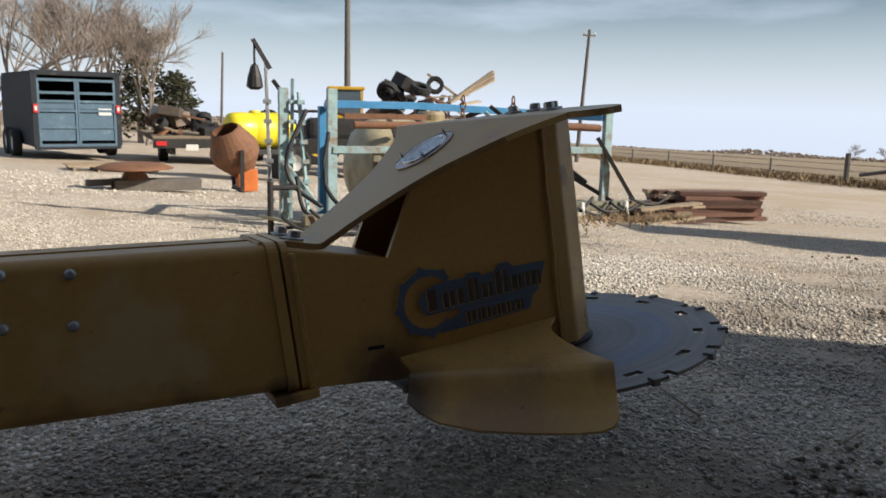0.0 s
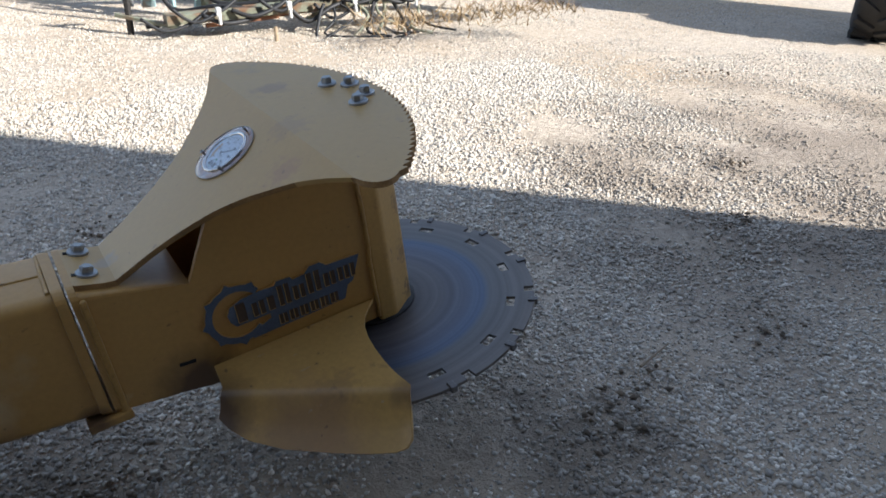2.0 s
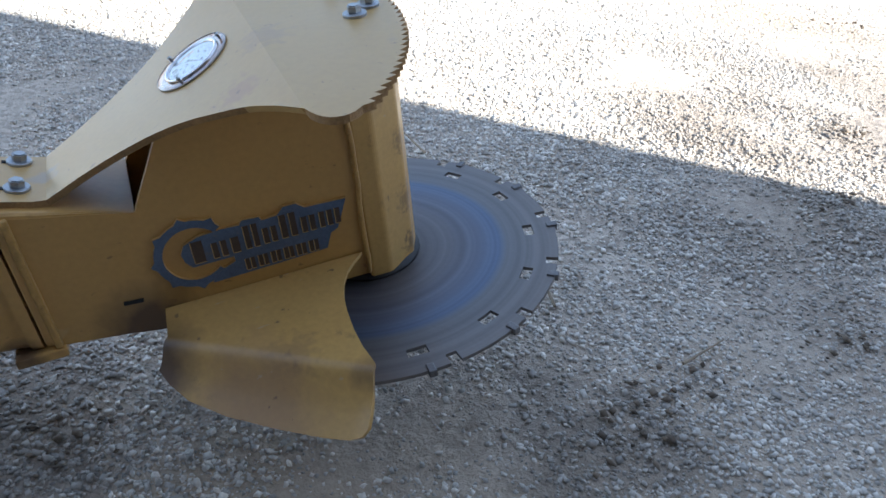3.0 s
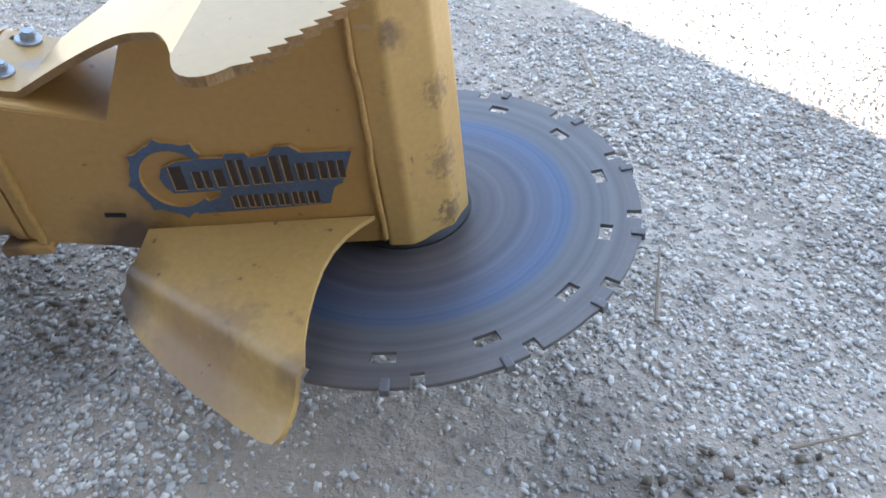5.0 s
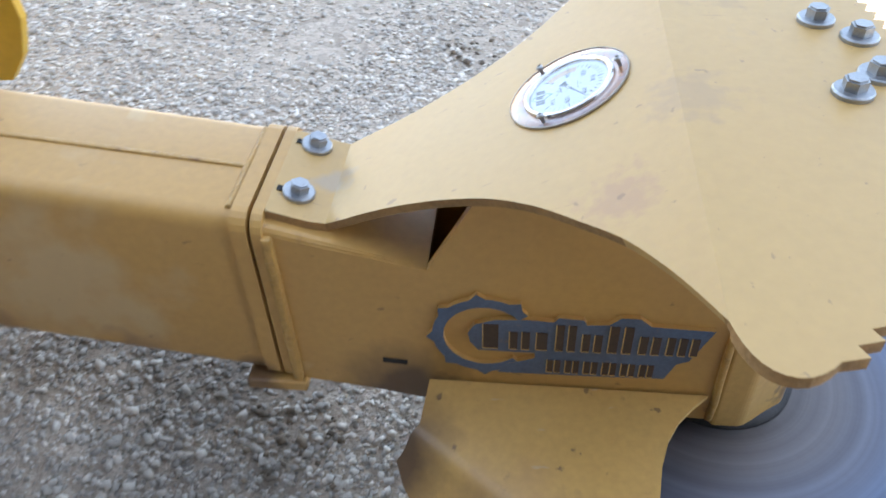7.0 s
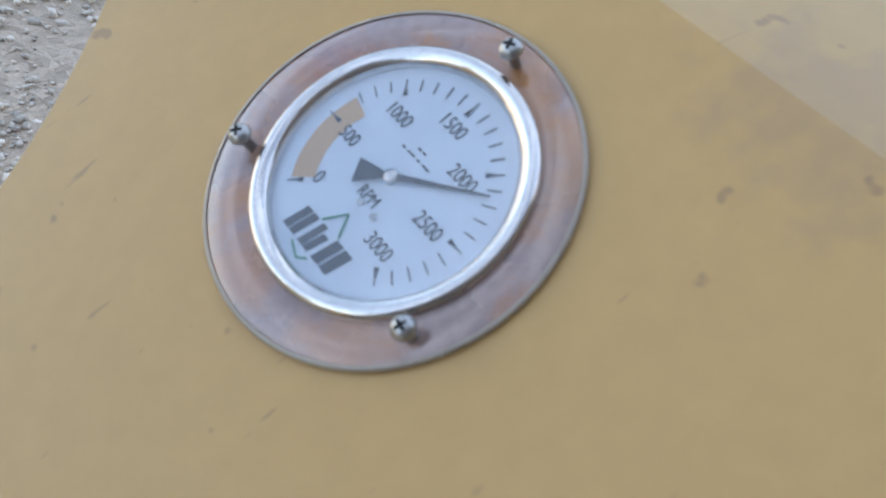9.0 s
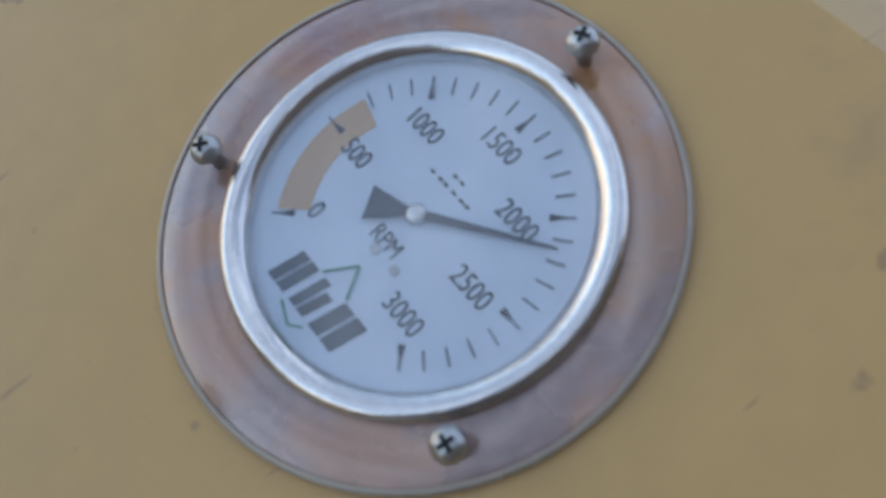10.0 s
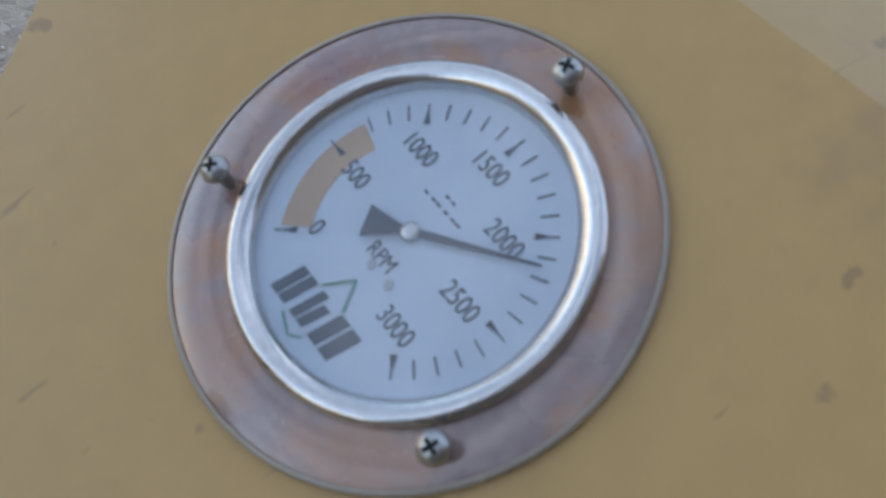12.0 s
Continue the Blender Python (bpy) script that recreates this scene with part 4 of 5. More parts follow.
for k in range(15):
    d = dial_dir(20 + k * 47)
    arc_o.append((d.x * 0.0355, d.y * 0.0355))
    arc_i.append((d.x * 0.0268, d.y * 0.0268))
prism(bm, arc_o + arc_i[::-1], 0.0012, 0.00145, lambda u, v, w: Vector((u, v, w)))
part("band", bm, M["ink_orange"], dial, "orange scale band")


def lettering(text, at, size, parent, mat):
    """Print on the dial, upright towards the middle of the scale."""
    cu = bpy.data.curves.new("print", "FONT")
    cu.body, cu.size, cu.align_x, cu.align_y, cu.extrude = text, size, "CENTER", "CENTER", 0.0001
    tmp = new("print", cu)
    me = bpy.data.meshes.new_from_object(tmp.evaluated_get(bpy.context.evaluated_depsgraph_get()))
    bpy.data.objects.remove(tmp)
    me.transform(Matrix(((0, 1, 0, at[0]), (-0.8, 0, 0, at[1]), (0, 0, 1, 0.0016), (0, 0, 0, 1))))
    me.materials.clear()
    me.materials.append(mat)
    ob = new("print", me)
    ob.parent = parent
    return ob


for text, at in (("0", (-0.0175, 0.0185)), ("500", (-0.001, 0.0235)), ("1000", (0.0158, 0.0172)), ("1500", (0.0255, 0)), ("2000", (0.0158, -0.0172)),
                 ("2500", (-0.002, -0.0222)), ("3000", (-0.0175, -0.0165))):
    lettering(text, at, 0.0072, dial, M["ink"])
lettering("RPM", (-0.0095, 0.0), 0.0062, dial, M["ink"])
# maker's mark as plain slanted strokes
for y0, w, tall in ((0.0098, 0.0072, 1.0), (0.0012, 0.0064, 0.8), (-0.0085, 0.0095, 1.0)):
    bm = bmesh.new()
    for lo, hi, b in ((-0.46, -0.04, tall), (0.06, 0.46, 1.0)):
        x1 = -0.0355 + 0.0098 * b
        prism(bm, [(-0.0355, y0 + lo * w + 0.001), (-0.0355, y0 + hi * w + 0.001), (x1, y0 + hi * w - 0.001), (x1, y0 + lo * w - 0.001)], 0.0012, 0.0017,
              lambda u, v, t: Vector((u, v, t)))
    part("mark", bm, M["ink"], dial, "plain black printed mark")
bm = bmesh.new()
bar(bm, (-0.0252, 0.0045, 0.0016), (-0.0178, -0.0005, 0.0016), 0.0004, 0.0014)
bar(bm, (-0.0178, -0.0005, 0.0016), (-0.0252, -0.0050, 0.0016), 0.0004, 0.0014)
bar(bm, (-0.0368, 0.006, 0.0016), (-0.0392, 0.0, 0.0016), 0.0004, 0.0013)
bar(bm, (-0.0392, 0.0, 0.0016), (-0.0368, -0.003, 0.0016), 0.0004, 0.0013)
part("mark", bm, M["ink_green"], dial, "green triangle mark")
for x0, dashes in ((0.0128, (0.0012, -0.0012)), (0.0098, (0.0062, 0.0032, 0.0012, -0.0018, -0.0046, -0.0066))):
    bm = bmesh.new()
    for y0 in dashes:
        box(bm, (x0, y0, 0.0015), (0.0007, 0.0015, 0.0003))
    part("mark", bm, M["ink"], dial, "tiny unreadable print line")
for y0 in (0.0048, -0.0025):
    bm = bmesh.new()
    lathe(bm, [(0, 0.0004), (0.0013, 0.0004), (0.0014, 0), (0, 0)], (-0.0125, y0 - 0.0045, 0.0013), (0, 0, 1), 12)
    part("pin", bm, M["brass"], dial)
nd = dial_dir(2145)
bm = bmesh.new()
side_v = Vector((-nd.y, nd.x, 0))
for a, b, wa, wb in ((-0.004, 0.034, 0.0014, 0.0003), (-0.0125, -0.003, 0.0044, 0.0014)):
    p = [nd * a - side_v * wa, nd * b - side_v * wb, nd * b + side_v * wb, nd * a + side_v * wa]
    prism(bm, [(q.x, q.y) for q in p], 0.0026, 0.003, lambda u, v, w: Vector((u, v, w)))
needle = part("needle", bm, M["ink"], gauge, "black needle")
bm = bmesh.new()
lathe(bm, [(0, 0.0038), (0.0022, 0.0037), (0.0028, 0.0032), (0.0028, 0.0012), (0, 0.0012)], (0, 0, 0), (0, 0, 1), 20)
part("needle_hub", bm, M["chrome"], gauge, "silver needle hub", True)
glass = bpy.data.materials.new("gauge_glass")
glass.use_nodes = True
gb = glass.node_tree.nodes["Principled BSDF"]
gb.inputs["Transmission Weight"].default_value, gb.inputs["Roughness"].default_value, gb.inputs["IOR"].default_value = 1.0, 0.03, 1.12
gb.inputs["Coat Weight"].default_value, gb.inputs["Coat Roughness"].default_value, gb.inputs["Coat IOR"].default_value = 1.0, 0.12, 1.8
gn = glass.node_tree
film_noise, film_range, film, film_mix = (gn.nodes.new("ShaderNode" + k) for k in ("TexNoise", "MapRange", "BsdfDiffuse", "MixShader"))
film_noise.inputs["Scale"].default_value, film_noise.inputs["Detail"].default_value = 45, 5
film_range.inputs["To Min"].default_value, film_range.inputs["To Max"].default_value = 0.03, 0.13
film.inputs["Color"].default_value = (0.72, 0.77, 0.84, 1)
gn.links.new(film_noise.outputs["Fac"], film_range.inputs["Value"])
gn.links.new(film_range.outputs["Result"], film_mix.inputs["Fac"])
gn.links.new(gb.outputs["BSDF"], film_mix.inputs[1])
gn.links.new(film.outputs["BSDF"], film_mix.inputs[2])
gn.links.new(film_mix.outputs["Shader"], gn.nodes["Material Output"].inputs["Surface"])
bm = bmesh.new()
lathe(bm, [(0.0, 0.0047), (0.0419, 0.0047)], (0, 0, 0), (0, 0, 1), 48)
pane = part("glass", bm, glass, gauge, "clear gauge glass")
pane.visible_shadow = False
for o in (bezel, dial, needle, pane):
    o.scale = (1.07, 1.07, 1)
fl.location = (-0.001, 0.0026, 0)
fl.scale = (1.013, 1.013, 1)
for ang in (2.4, 121.4, -119.4):
    d = Vector((math.cos(radians(ang)), math.sin(radians(ang)), 0)) * 0.058
    bm = bmesh.new()
    lathe(bm, [(0.0, 0.0145), (0.0018, 0.0143), (0.0036, 0.0132), (0.0043, 0.0115), (0.0043, 0.0108), (0.0022, 0.0105), (0.002, 0.0)], d, (0, 0, 1), 20)
    sc = part("screw", bm, M["brass"], gauge, "pan-head screw standing proud", True)
    bm = bmesh.new()
    for k in (0, 1):
        box(bm, d + Vector((0, 0, 0.0141)), (0.0042, 0.0011, 0.0012), Matrix.Rotation(radians(ang) + 0.4 + k * math.pi / 2, 3, "Z"))
    part("cross_slot", bm, M["black"], sc)


# ---- the yard behind: tool frame with hoses ----
def wheel(name_parent, c, r, w, axis, lugs=0, rim_mat="white", rim=0.5):
    """A tyre with its rim, as parts."""
    bm = bmesh.new()
    lathe(bm, [(r * rim, -w * 0.42), (r * 0.82, -w * 0.5), (r * 0.95, -w * 0.44), (r, -w * 0.3), (r, w * 0.3), (r * 0.95, w * 0.44), (r * 0.82, w * 0.5), (r * rim, w * 0.42)], c, axis, 32)
    t = part("tyre", bm, M["tyre"], name_parent, "black rubber tyre", True)
    q = Vector(axis).normalized().to_track_quat("Z", "Y").to_matrix()
    lug = None
    for k in range(lugs):
        for s in (-1, 1):
            a2 = 2 * math.pi * (k + (0.5 if s > 0 else 0)) / lugs
            p = Vector(c) + q @ Vector((math.cos(a2) * r, math.sin(a2) * r, s * w * 0.24))
            if lug is None:
                lug = bmesh.new()
                box(lug, (0, 0, 0), (r * 0.1, r * 0.09, w * 0.5), None, 0.006)
                lug = finish("lug", lug, M["tyre"])
            o = new("lug", lug)
            o.parent = t
            o.matrix_local = Matrix.Translation(p) @ (q @ Matrix.Rotation(a2, 3, "Z") @ Matrix.Rotation(s * 0.6, 3, "X")).to_4x4()
    bm = bmesh.new()
    lathe(bm, [(0.0, w * 0.1), (r * rim * 0.4, w * 0.14), (r * rim * 0.8, w * 0.05), (r * rim * 1.02, w * 0.36), (r * rim * 1.02, -w * 0.36), (0, -w * 0.1)], c, axis, 24)
    part("rim", bm, M[rim_mat], t)
    return t


RIG = Vector((-0.25, 0.12, -0.18))
tool = thing("spray_rig", "chipped light blue steel spray rig frame with black hoses", "spray rig")
tool.location = RIG
bm = bmesh.new()
F0, F1 = Vector((1.36, 4.1, 0)), Vector((3.64, 3.95, 0))
for p in (F0, F0 + Vector((-0.3, 0.2, 0)), F1):
    bar_b = bmesh.new()
    bar(bar_b, p + Vector((0, 0, 0.1)), p + Vector((0, 0, 1.05 if p is not F1 else 0.95)), 0.07, 0.05, 0.004)
    part("upright", bar_b, M["light_blue"], tool)
for z, y in ((0.62, 0.0),):
    bar(bm, F0 + Vector((0, y, z)), F1 + Vector((0, y, z)), 0.07, 0.05, 0.004)
part("cross_bar", bm, M["light_blue"], tool)
bm = bmesh.new()
bar(bm, (1.55, 4.9, 0.94), (2.35, 4.9, 0.94), 0.06, 0.06, 0.004)
bar(bm, (2.35, 4.9, 0.94), (3.5, 4.85, 0.9), 0.06, 0.06, 0.004)
for x in (1.52, 3.45):
    bar(bm, (x, 4.9, 0.0), (x, 4.9, 0.92), 0.06, 0.06, 0.004)
bar(bm, (1.56, 4.9, 0.92), (1.36, 4.1, 0.95), 0.05, 0.05)
bar(bm, (3.45, 4.85, 0.88), (3.6, 3.95, 0.88), 0.05, 0.05)
part("rear_frame", bm, M["blue"], tool, "bright blue rear frame")
bm = bmesh.new()
bar(bm, (1.0, 3.55, 0.2), (3.75, 3.6, 0.22), 0.09, 0.06, 0.004)
part("tool_bar", bm, M["bar_rusty"], tool, "rusty pale green tool bar")
bm = bmesh.new()
bar(bm, (1.36, 4.1, 0.16), (3.6, 4.0, 0.16), 0.09, 0.08, 0.004)
part("tool_bar", bm, M["bar_rusty"], tool, "rusty pale green tool bar")
for x in (1.4, 2.2, 2.9, 3.5):
    bm = bmesh.new()
    bar(bm, (x, 3.56, 0.19), (x, 4.1, 0.18), 0.05, 0.04)
    part("cross_member", bm, M["bar_rusty"], tool)
bm = bmesh.new()
bar(bm, (1.45, 4.1, 0.86), (2.1, 4.12, 0.86), 0.04, 0.04)
rod(bm, (1.5, 4.02, 0.8), (2.05, 4.02, 0.8), 0.028)
part("roller", bm, M["rust"], tool, "rusty round roller")
bm = bmesh.new()
rod(bm, (2.95, 3.9, 0.82), (3.5, 3.86, 0.8), 0.03)
part("roller", bm, M["rust"], tool, "rusty round roller")
for x0, y0, lean in ((0.95, 4.25, 0.0), (1.08, 4.2, 0.05), (1.2, 4.15, -0.04)):
    bm = bmesh.new()
    bar(bm, (x0, y0, 0.12), (x0 + lean, y0 + 0.1, 1.22 - (x0 - 0.95) * 0.8), 0.024, 0.02, 0.003)
    for k in range(6):
        box(bm, (x0 + lean * k / 6, y0 + 0.015 * k, 0.25 + k * 0.14), (0.05, 0.04, 0.03))
    part("mast", bm, M["zinc" if lean == 0 else "light_blue"], tool, "tall folded boom mast")
bm = bmesh.new()
bar(bm, (0.98, 4.35, 1.18), (0.86, 4.35, 1.38), 0.035, 0.025)
bar(bm, (1.0, 4.35, 1.1), (1.1, 4.3, 0.95), 0.035, 0.025)
lathe(bm, [(0, 0.12), (0.025, 0.1), (0.05, 0.02), (0.06, -0.05), (0.03, -0.07), (0, -0.07)], (0.87, 4.35, 1.1), (0, 0, 1), 12)
rod(bm, (0.87, 4.35, 1.18), (0.87, 4.35, 1.35), 0.008)
part("hanging_float", bm, M["iron"], tool, "dark hanging bulb float")
r_ = random.Random(21)
for k in range(16):
    bm = bmesh.new()
    x0 = 0.85 + k * 0.18
    z0 = 0.24 + r_.uniform(-0.02, 0.05)
    hose(bm, [(x0, 3.5, z0), (x0 + 0.12, 3.46, z0 - r_.uniform(0.02, 0.1)), (x0 + 0.28, 3.48, z0 - r_.uniform(0.0, 0.08)), (x0 + 0.4, 3.52, z0 + r_.uniform(-0.02, 0.05))], r_.uniform(0.009, 0.016))
    part("hose", bm, M["rubber"], tool, "black spray hose", True)
for pts in ([(1.15, 4.0, 0.9), (1.0, 3.95, 0.6), (1.02, 3.9, 0.4), (1.2, 3.8, 0.25)], [(1.3, 3.98, 0.75), (1.25, 3.9, 0.4), (1.4, 3.75, 0.22), (1.8, 3.6, 0.25)],
            [(1.05, 3.9, 0.45), (1.1, 3.8, 0.2), (1.35, 3.6, 0.24), (1.6, 3.55, 0.2)], [(2.5, 3.5, 0.2), (2.55, 3.35, 0.03), (2.4, 3.25, 0.02), (2.25, 3.2, 0.03)],
            [(2.2, 3.8, 0.75), (2.05, 3.75, 0.55), (2.1, 3.7, 0.35), (2.3, 3.6, 0.25)]):
    bm = bmesh.new()
    hose(bm, pts, 0.015)
    part("hose", bm, M["rubber"], tool, "black spray hose", True)
for x in (1.3, 1.75, 2.2, 2.65, 3.1, 3.5):
    bm = bmesh.new()
    box(bm, (x, 3.47, 0.24), (0.03, 0.04, 0.05), None, 0.006)
    rod(bm, (x, 3.45, 0.22), (x, 3.44, 0.17), 0.01)
    part("nozzle", bm, M["white"], tool, "pale spray nozzle")
bm = bmesh.new()
rod(bm, (0.82, 3.68, 0.06), (0.82, 3.68, 0.44), 0.02)
rod(bm, (0.82, 3.68, 0.4), (1.0, 3.68, 0.4), 0.018)
box(bm, (0.82, 3.68, 0.066), (0.07, 0.07, 0.012))
part("jack_leg", bm, M["iron"], tool, "black jack leg")
bm = bmesh.new()
rod(bm, (1.6, 3.3, 0.0), (1.6, 3.32, 0.16), 0.012)
part("pin", bm, M["wood"], tool, "pale wooden stake pin")
for a, b in (((3.55, 3.95, 0.72), (3.95, 3.75, 0.02)), ((3.0, 4.5, 0.7), (3.7, 3.9, 0.2)), ((2.9, 4.6, 0.95), (3.5, 4.0, 0.35))):
    bm = bmesh.new()
    bar(bm, a, b, 0.035, 0.03)
    part("brace", bm, M["iron"], tool, "dark diagonal brace")
for a, b in (((2.85, 4.6, 0.9), (3.4, 4.1, 0.3)), ((3.2, 4.7, 0.95), (3.15, 4.1, 0.25)), ((1.0, 4.1, 0.55), (1.25, 4.0, 0.2))):
    bm = bmesh.new()
    bar(bm, a, b, 0.04, 0.03)
    part("brace", bm, M["light_blue"], tool)
# vertical squeeze pump bodies behind the bar
for x, w, mat, lab in ((1.75, 0.05, "bar_rusty", "rusty post"), (2.0, 0.05, "blue", "blue rod"), (1.88, 0.06, "iron", "dark rod")):
    bm = bmesh.new()
    bar(bm, (x, 4.25, 0.15), (x, 4.25, 0.62), w, w * 0.6, 0.006)
    part("post", bm, M[mat], tool, lab)
for x in (2.35, 2.78):
    for k in range(14):
        bm = bmesh.new()
        z = 1.0 - k * 0.05
        prof = [(0.02 * math.cos(a), 0.032 * math.sin(a)) for a in (i * math.pi / 4 for i in range(9))]
        tw = k % 2
        hose(bm, [(x + (u if tw else 0.0), 4.0 + (0.0 if tw else u), z + v) for u, v in prof], 0.006, 5)
        part("chain_link", bm, M["rust"], tool)

# pump tub on the tool bar
tub = thing("bucket", "white and brown plastic bucket on the spray rig", "bucket", (1.82, 3.72, 0.24))
bm = bmesh.new()
lathe(bm, [(0, 0), (0.125, 0), (0.13, 0.02), (0.135, 0.13), (0, 0.13)], (0, 0, 0), (0, 0, 1), 20)
part("body", bm, M["white"], tub, "", True)
bm = bmesh.new()
lathe(bm, [(0.133, 0.132), (0.136, 0.14), (0.14, 0.26), (0.0, 0.26), (0, 0.132)], (0, 0, 0), (0, 0, 1), 20)
part("band", bm, M["rust"], tub, "brown wrap", True)

# extra tangle of hoses and wires under the bar
r_ = random.Random(8)
for k in range(11):
    bm = bmesh.new()
    x0 = r_.uniform(1.9, 2.8)
    hose(bm, [(x0, 3.5, 0.22), (x0 + r_.uniform(-0.08, 0.08), 3.42, 0.14), (x0 + r_.uniform(-0.15, 0.15), 3.36, r_.uniform(0.02, 0.08)),
              (x0 + r_.uniform(-0.3, 0.3), 3.3 + r_.uniform(-0.08, 0.1), r_.uniform(0.012, 0.05))], r_.uniform(0.006, 0.014), 6)
    part("hose", bm, M[r_.choice(("rubber", "rubber", "iron", "bar_rusty"))], tool, "tangled dropped hose", True)
for k in range(9):
    bm = bmesh.new()
    x0 = 0.75 + k * 0.16
    bar(bm, (x0, 3.5 + r_.uniform(-0.05, 0.3), 0.12 + r_.uniform(0, 0.1)), (x0 + r_.uniform(0.3, 0.7), 3.55 + r_.uniform(-0.05, 0.3), 0.14 + r_.uniform(0, 0.1)), 0.03, 0.02)
    part("rail", bm, M[r_.choice(("rust", "bar_rusty", "iron"))], tool, "loose rusty rail")

# amber poly tank lying behind the frame
tank = thing("poly_tank", "amber-stained horizontal poly tank with dark straps", "tank", (2.05, 4.72, -0.08), -4)
bm = bmesh.new()
lathe(bm, [(0, -0.66), (0.16, -0.645), (0.29, -0.59), (0.37, -0.5), (0.4, -0.4), (0.4, 0.4), (0.37, 0.5), (0.29, 0.59), (0.16, 0.645), (0, 0.66)], (0, 0, 0.56), (1, 0, 0), 40)
part("body", bm, M["tank_amber"], tank, "", True)
for x in (-0.34, -0.1, 0.3):
    bm = bmesh.new()
    lathe(bm, [(0.402, x - 0.018), (0.409, x - 0.016), (0.409, x + 0.016), (0.402, x + 0.018)], (0, 0, 0.56), (1, 0, 0), 40)
    part("strap", bm, M["iron"], tank, "dark steel strap")
bm = bmesh.new()
lathe(bm, [(0, 0.05), (0.1, 0.045), (0.115, 0.02), (0.115, -0.03), (0, -0.03)], (0.05, 0, 0.97), (0, 0, 1), 20)
part("lid", bm, M["tank_amber"], tank)
for x in (-0.34, 0.3):
    bm = bmesh.new()
    box(bm, (x, 0, 0.1), (0.1, 0.7, 0.2), None, 0.01)
    for s in (-1, 1):
        bar(bm, (x, s * 0.3, 0.18), (x, s * 0.36, 0.4), 0.08, 0.06)
    part("cradle", bm, M["bar_rusty"], tank)

# ---- tyre and body of the parked tractor at the side ----
tractor = thing("tractor", "dark parked tractor with a lugged rubber tyre", "tractor")
tractor.location = (-0.15, 0.25, -0.36)
wheel(tractor, (6.35, 2.35, 0.5), 0.5, 0.36, (0.55, -0.83, 0), 18, "iron", 0.5)
wheel(tractor, (8.6, 0.9, 0.75), 0.75, 0.45, (0.55, -0.83, 0), 0, "iron", 0.5)
bm = bmesh.new()
mt = Matrix.Rotation(math.atan2(-1.45, 2.25), 3, "Z")
box(bm, (8.15, 1.85, 1.1), (2.7, 0.9, 0.9), mt, 0.06)
box(bm, (8.6, 1.55, 1.9), (1.6, 1.3, 1.3), mt, 0.06)
box(bm, (7.1, 2.05, 0.6), (1.1, 0.7, 0.3), mt, 0.04)
part("body", bm, M["iron"], tractor, "dark body in shade")

# ---- boards ----
r_ = random.Random(5)


def board(x, y, z, length, width, thick, turn, mat, lab, grp, tilt=0.0):
    bm = bmesh.new()
    box(bm, (0, 0, 0), (length, width, thick), None, 0.003)
    o = solo("board", bm, M[mat], lab, "board", grp)
    o.matrix_world = pose(x, y, z + thick / 2 + rise(x, y), 0, tilt, turn)


for lay in range(7):
    for k in range(4):
        pale = lay > 4
        board(6.95 + r_.uniform(-0.08, 0.08), 6.45 + k * 0.19 + r_.uniform(-0.02, 0.02), 0.03 + lay * 0.055, 1.25 + r_.uniform(-0.12, 0.12), 0.17, 0.05,
              -14 + r_.uniform(-4, 4), "wood" if pale and k % 2 else "wood_dark", "dark red-brown weathered board in the stacked pile", "boards in the pile")
for k in range(12):
    board(5.45 + r_.uniform(-0.5, 0.5), 6.1 + r_.uniform(-0.35, 0.4), 0.004 + k * 0.016, r_.uniform(0.8, 1.5), r_.uniform(0.06, 0.15), 0.03, r_.uniform(-30, 25),
          "wood" if k % 2 else "wood_dark", "loose weathered board on the gravel", "loose boards")

# ---- disc on timbers ----
disc = thing("iron_disc", "rusty round iron plate lying on old timbers", "iron disc", (0.05, 8.48, 0.0))
bm = bmesh.new()
lathe(bm, [(0.0, 0.315), (0.1, 0.33), (0.3, 0.31), (0.42, 0.27), (0.43, 0.255), (0.3, 0.24), (0, 0.24)], (0, 0, 0), (0, 0, 1), 32)
part("plate", bm, M["rust"], disc, "", True)
bm = bmesh.new()
rod(bm, (0, 0, 0.13), (0, 0, 0.26), 0.16, 0.1)
part("hub", bm, M["rust"], disc)
for p, s, a in (((0.25, -0.05, 0.065), (0.95, 0.16, 0.13), 4), ((0.2, 0.2, 0.06), (0.9, 0.15, 0.12), -5), ((-0.35, 0.0, 0.1), (0.35, 0.1, 0.07), 12)):
    bm = bmesh.new()
    box(bm, p, s, Matrix.Rotation(radians(a), 3, "Z"), 0.006)
    part("timber", bm, M["pole"], disc, "grey weathered timber")

# ---- concrete mixer ----
mixer = thing("concrete_mixer", "rusty concrete mixer drum on an orange base", "concrete mixer", (1.42, 9.6, 0.0))
bm = bmesh.new()
lathe(bm, [(0.0, -0.36), (0.15, -0.35), (0.32, -0.09), (0.325, 0.04), (0.2, 0.3), (0.175, 0.32), (0.19, 0.29), (0.29, 0.03), (0.26, -0.07), (0, -0.29)], (-0.04, 0, 0.56), (-0.35, -0.25, 0.75), 24)
part("drum", bm, M["rust"], mixer, "rusty double-cone drum", False)
bm = bmesh.new()
box(bm, (0.12, 0, 0.16), (0.26, 0.24, 0.3), None, 0.02)
part("engine_box", bm, M["orange"], mixer, "orange engine box")
bm = bmesh.new()
for s in (-1, 1):
    bar(bm, (0.0, s * 0.3, 0.0), (0.0, s * 0.34, 0.58), 0.05, 0.04)
bar(bm, (0.0, -0.32, 0.05), (0.0, 0.32, 0.05), 0.05, 0.05)
part("cradle", bm, M["iron"], mixer)

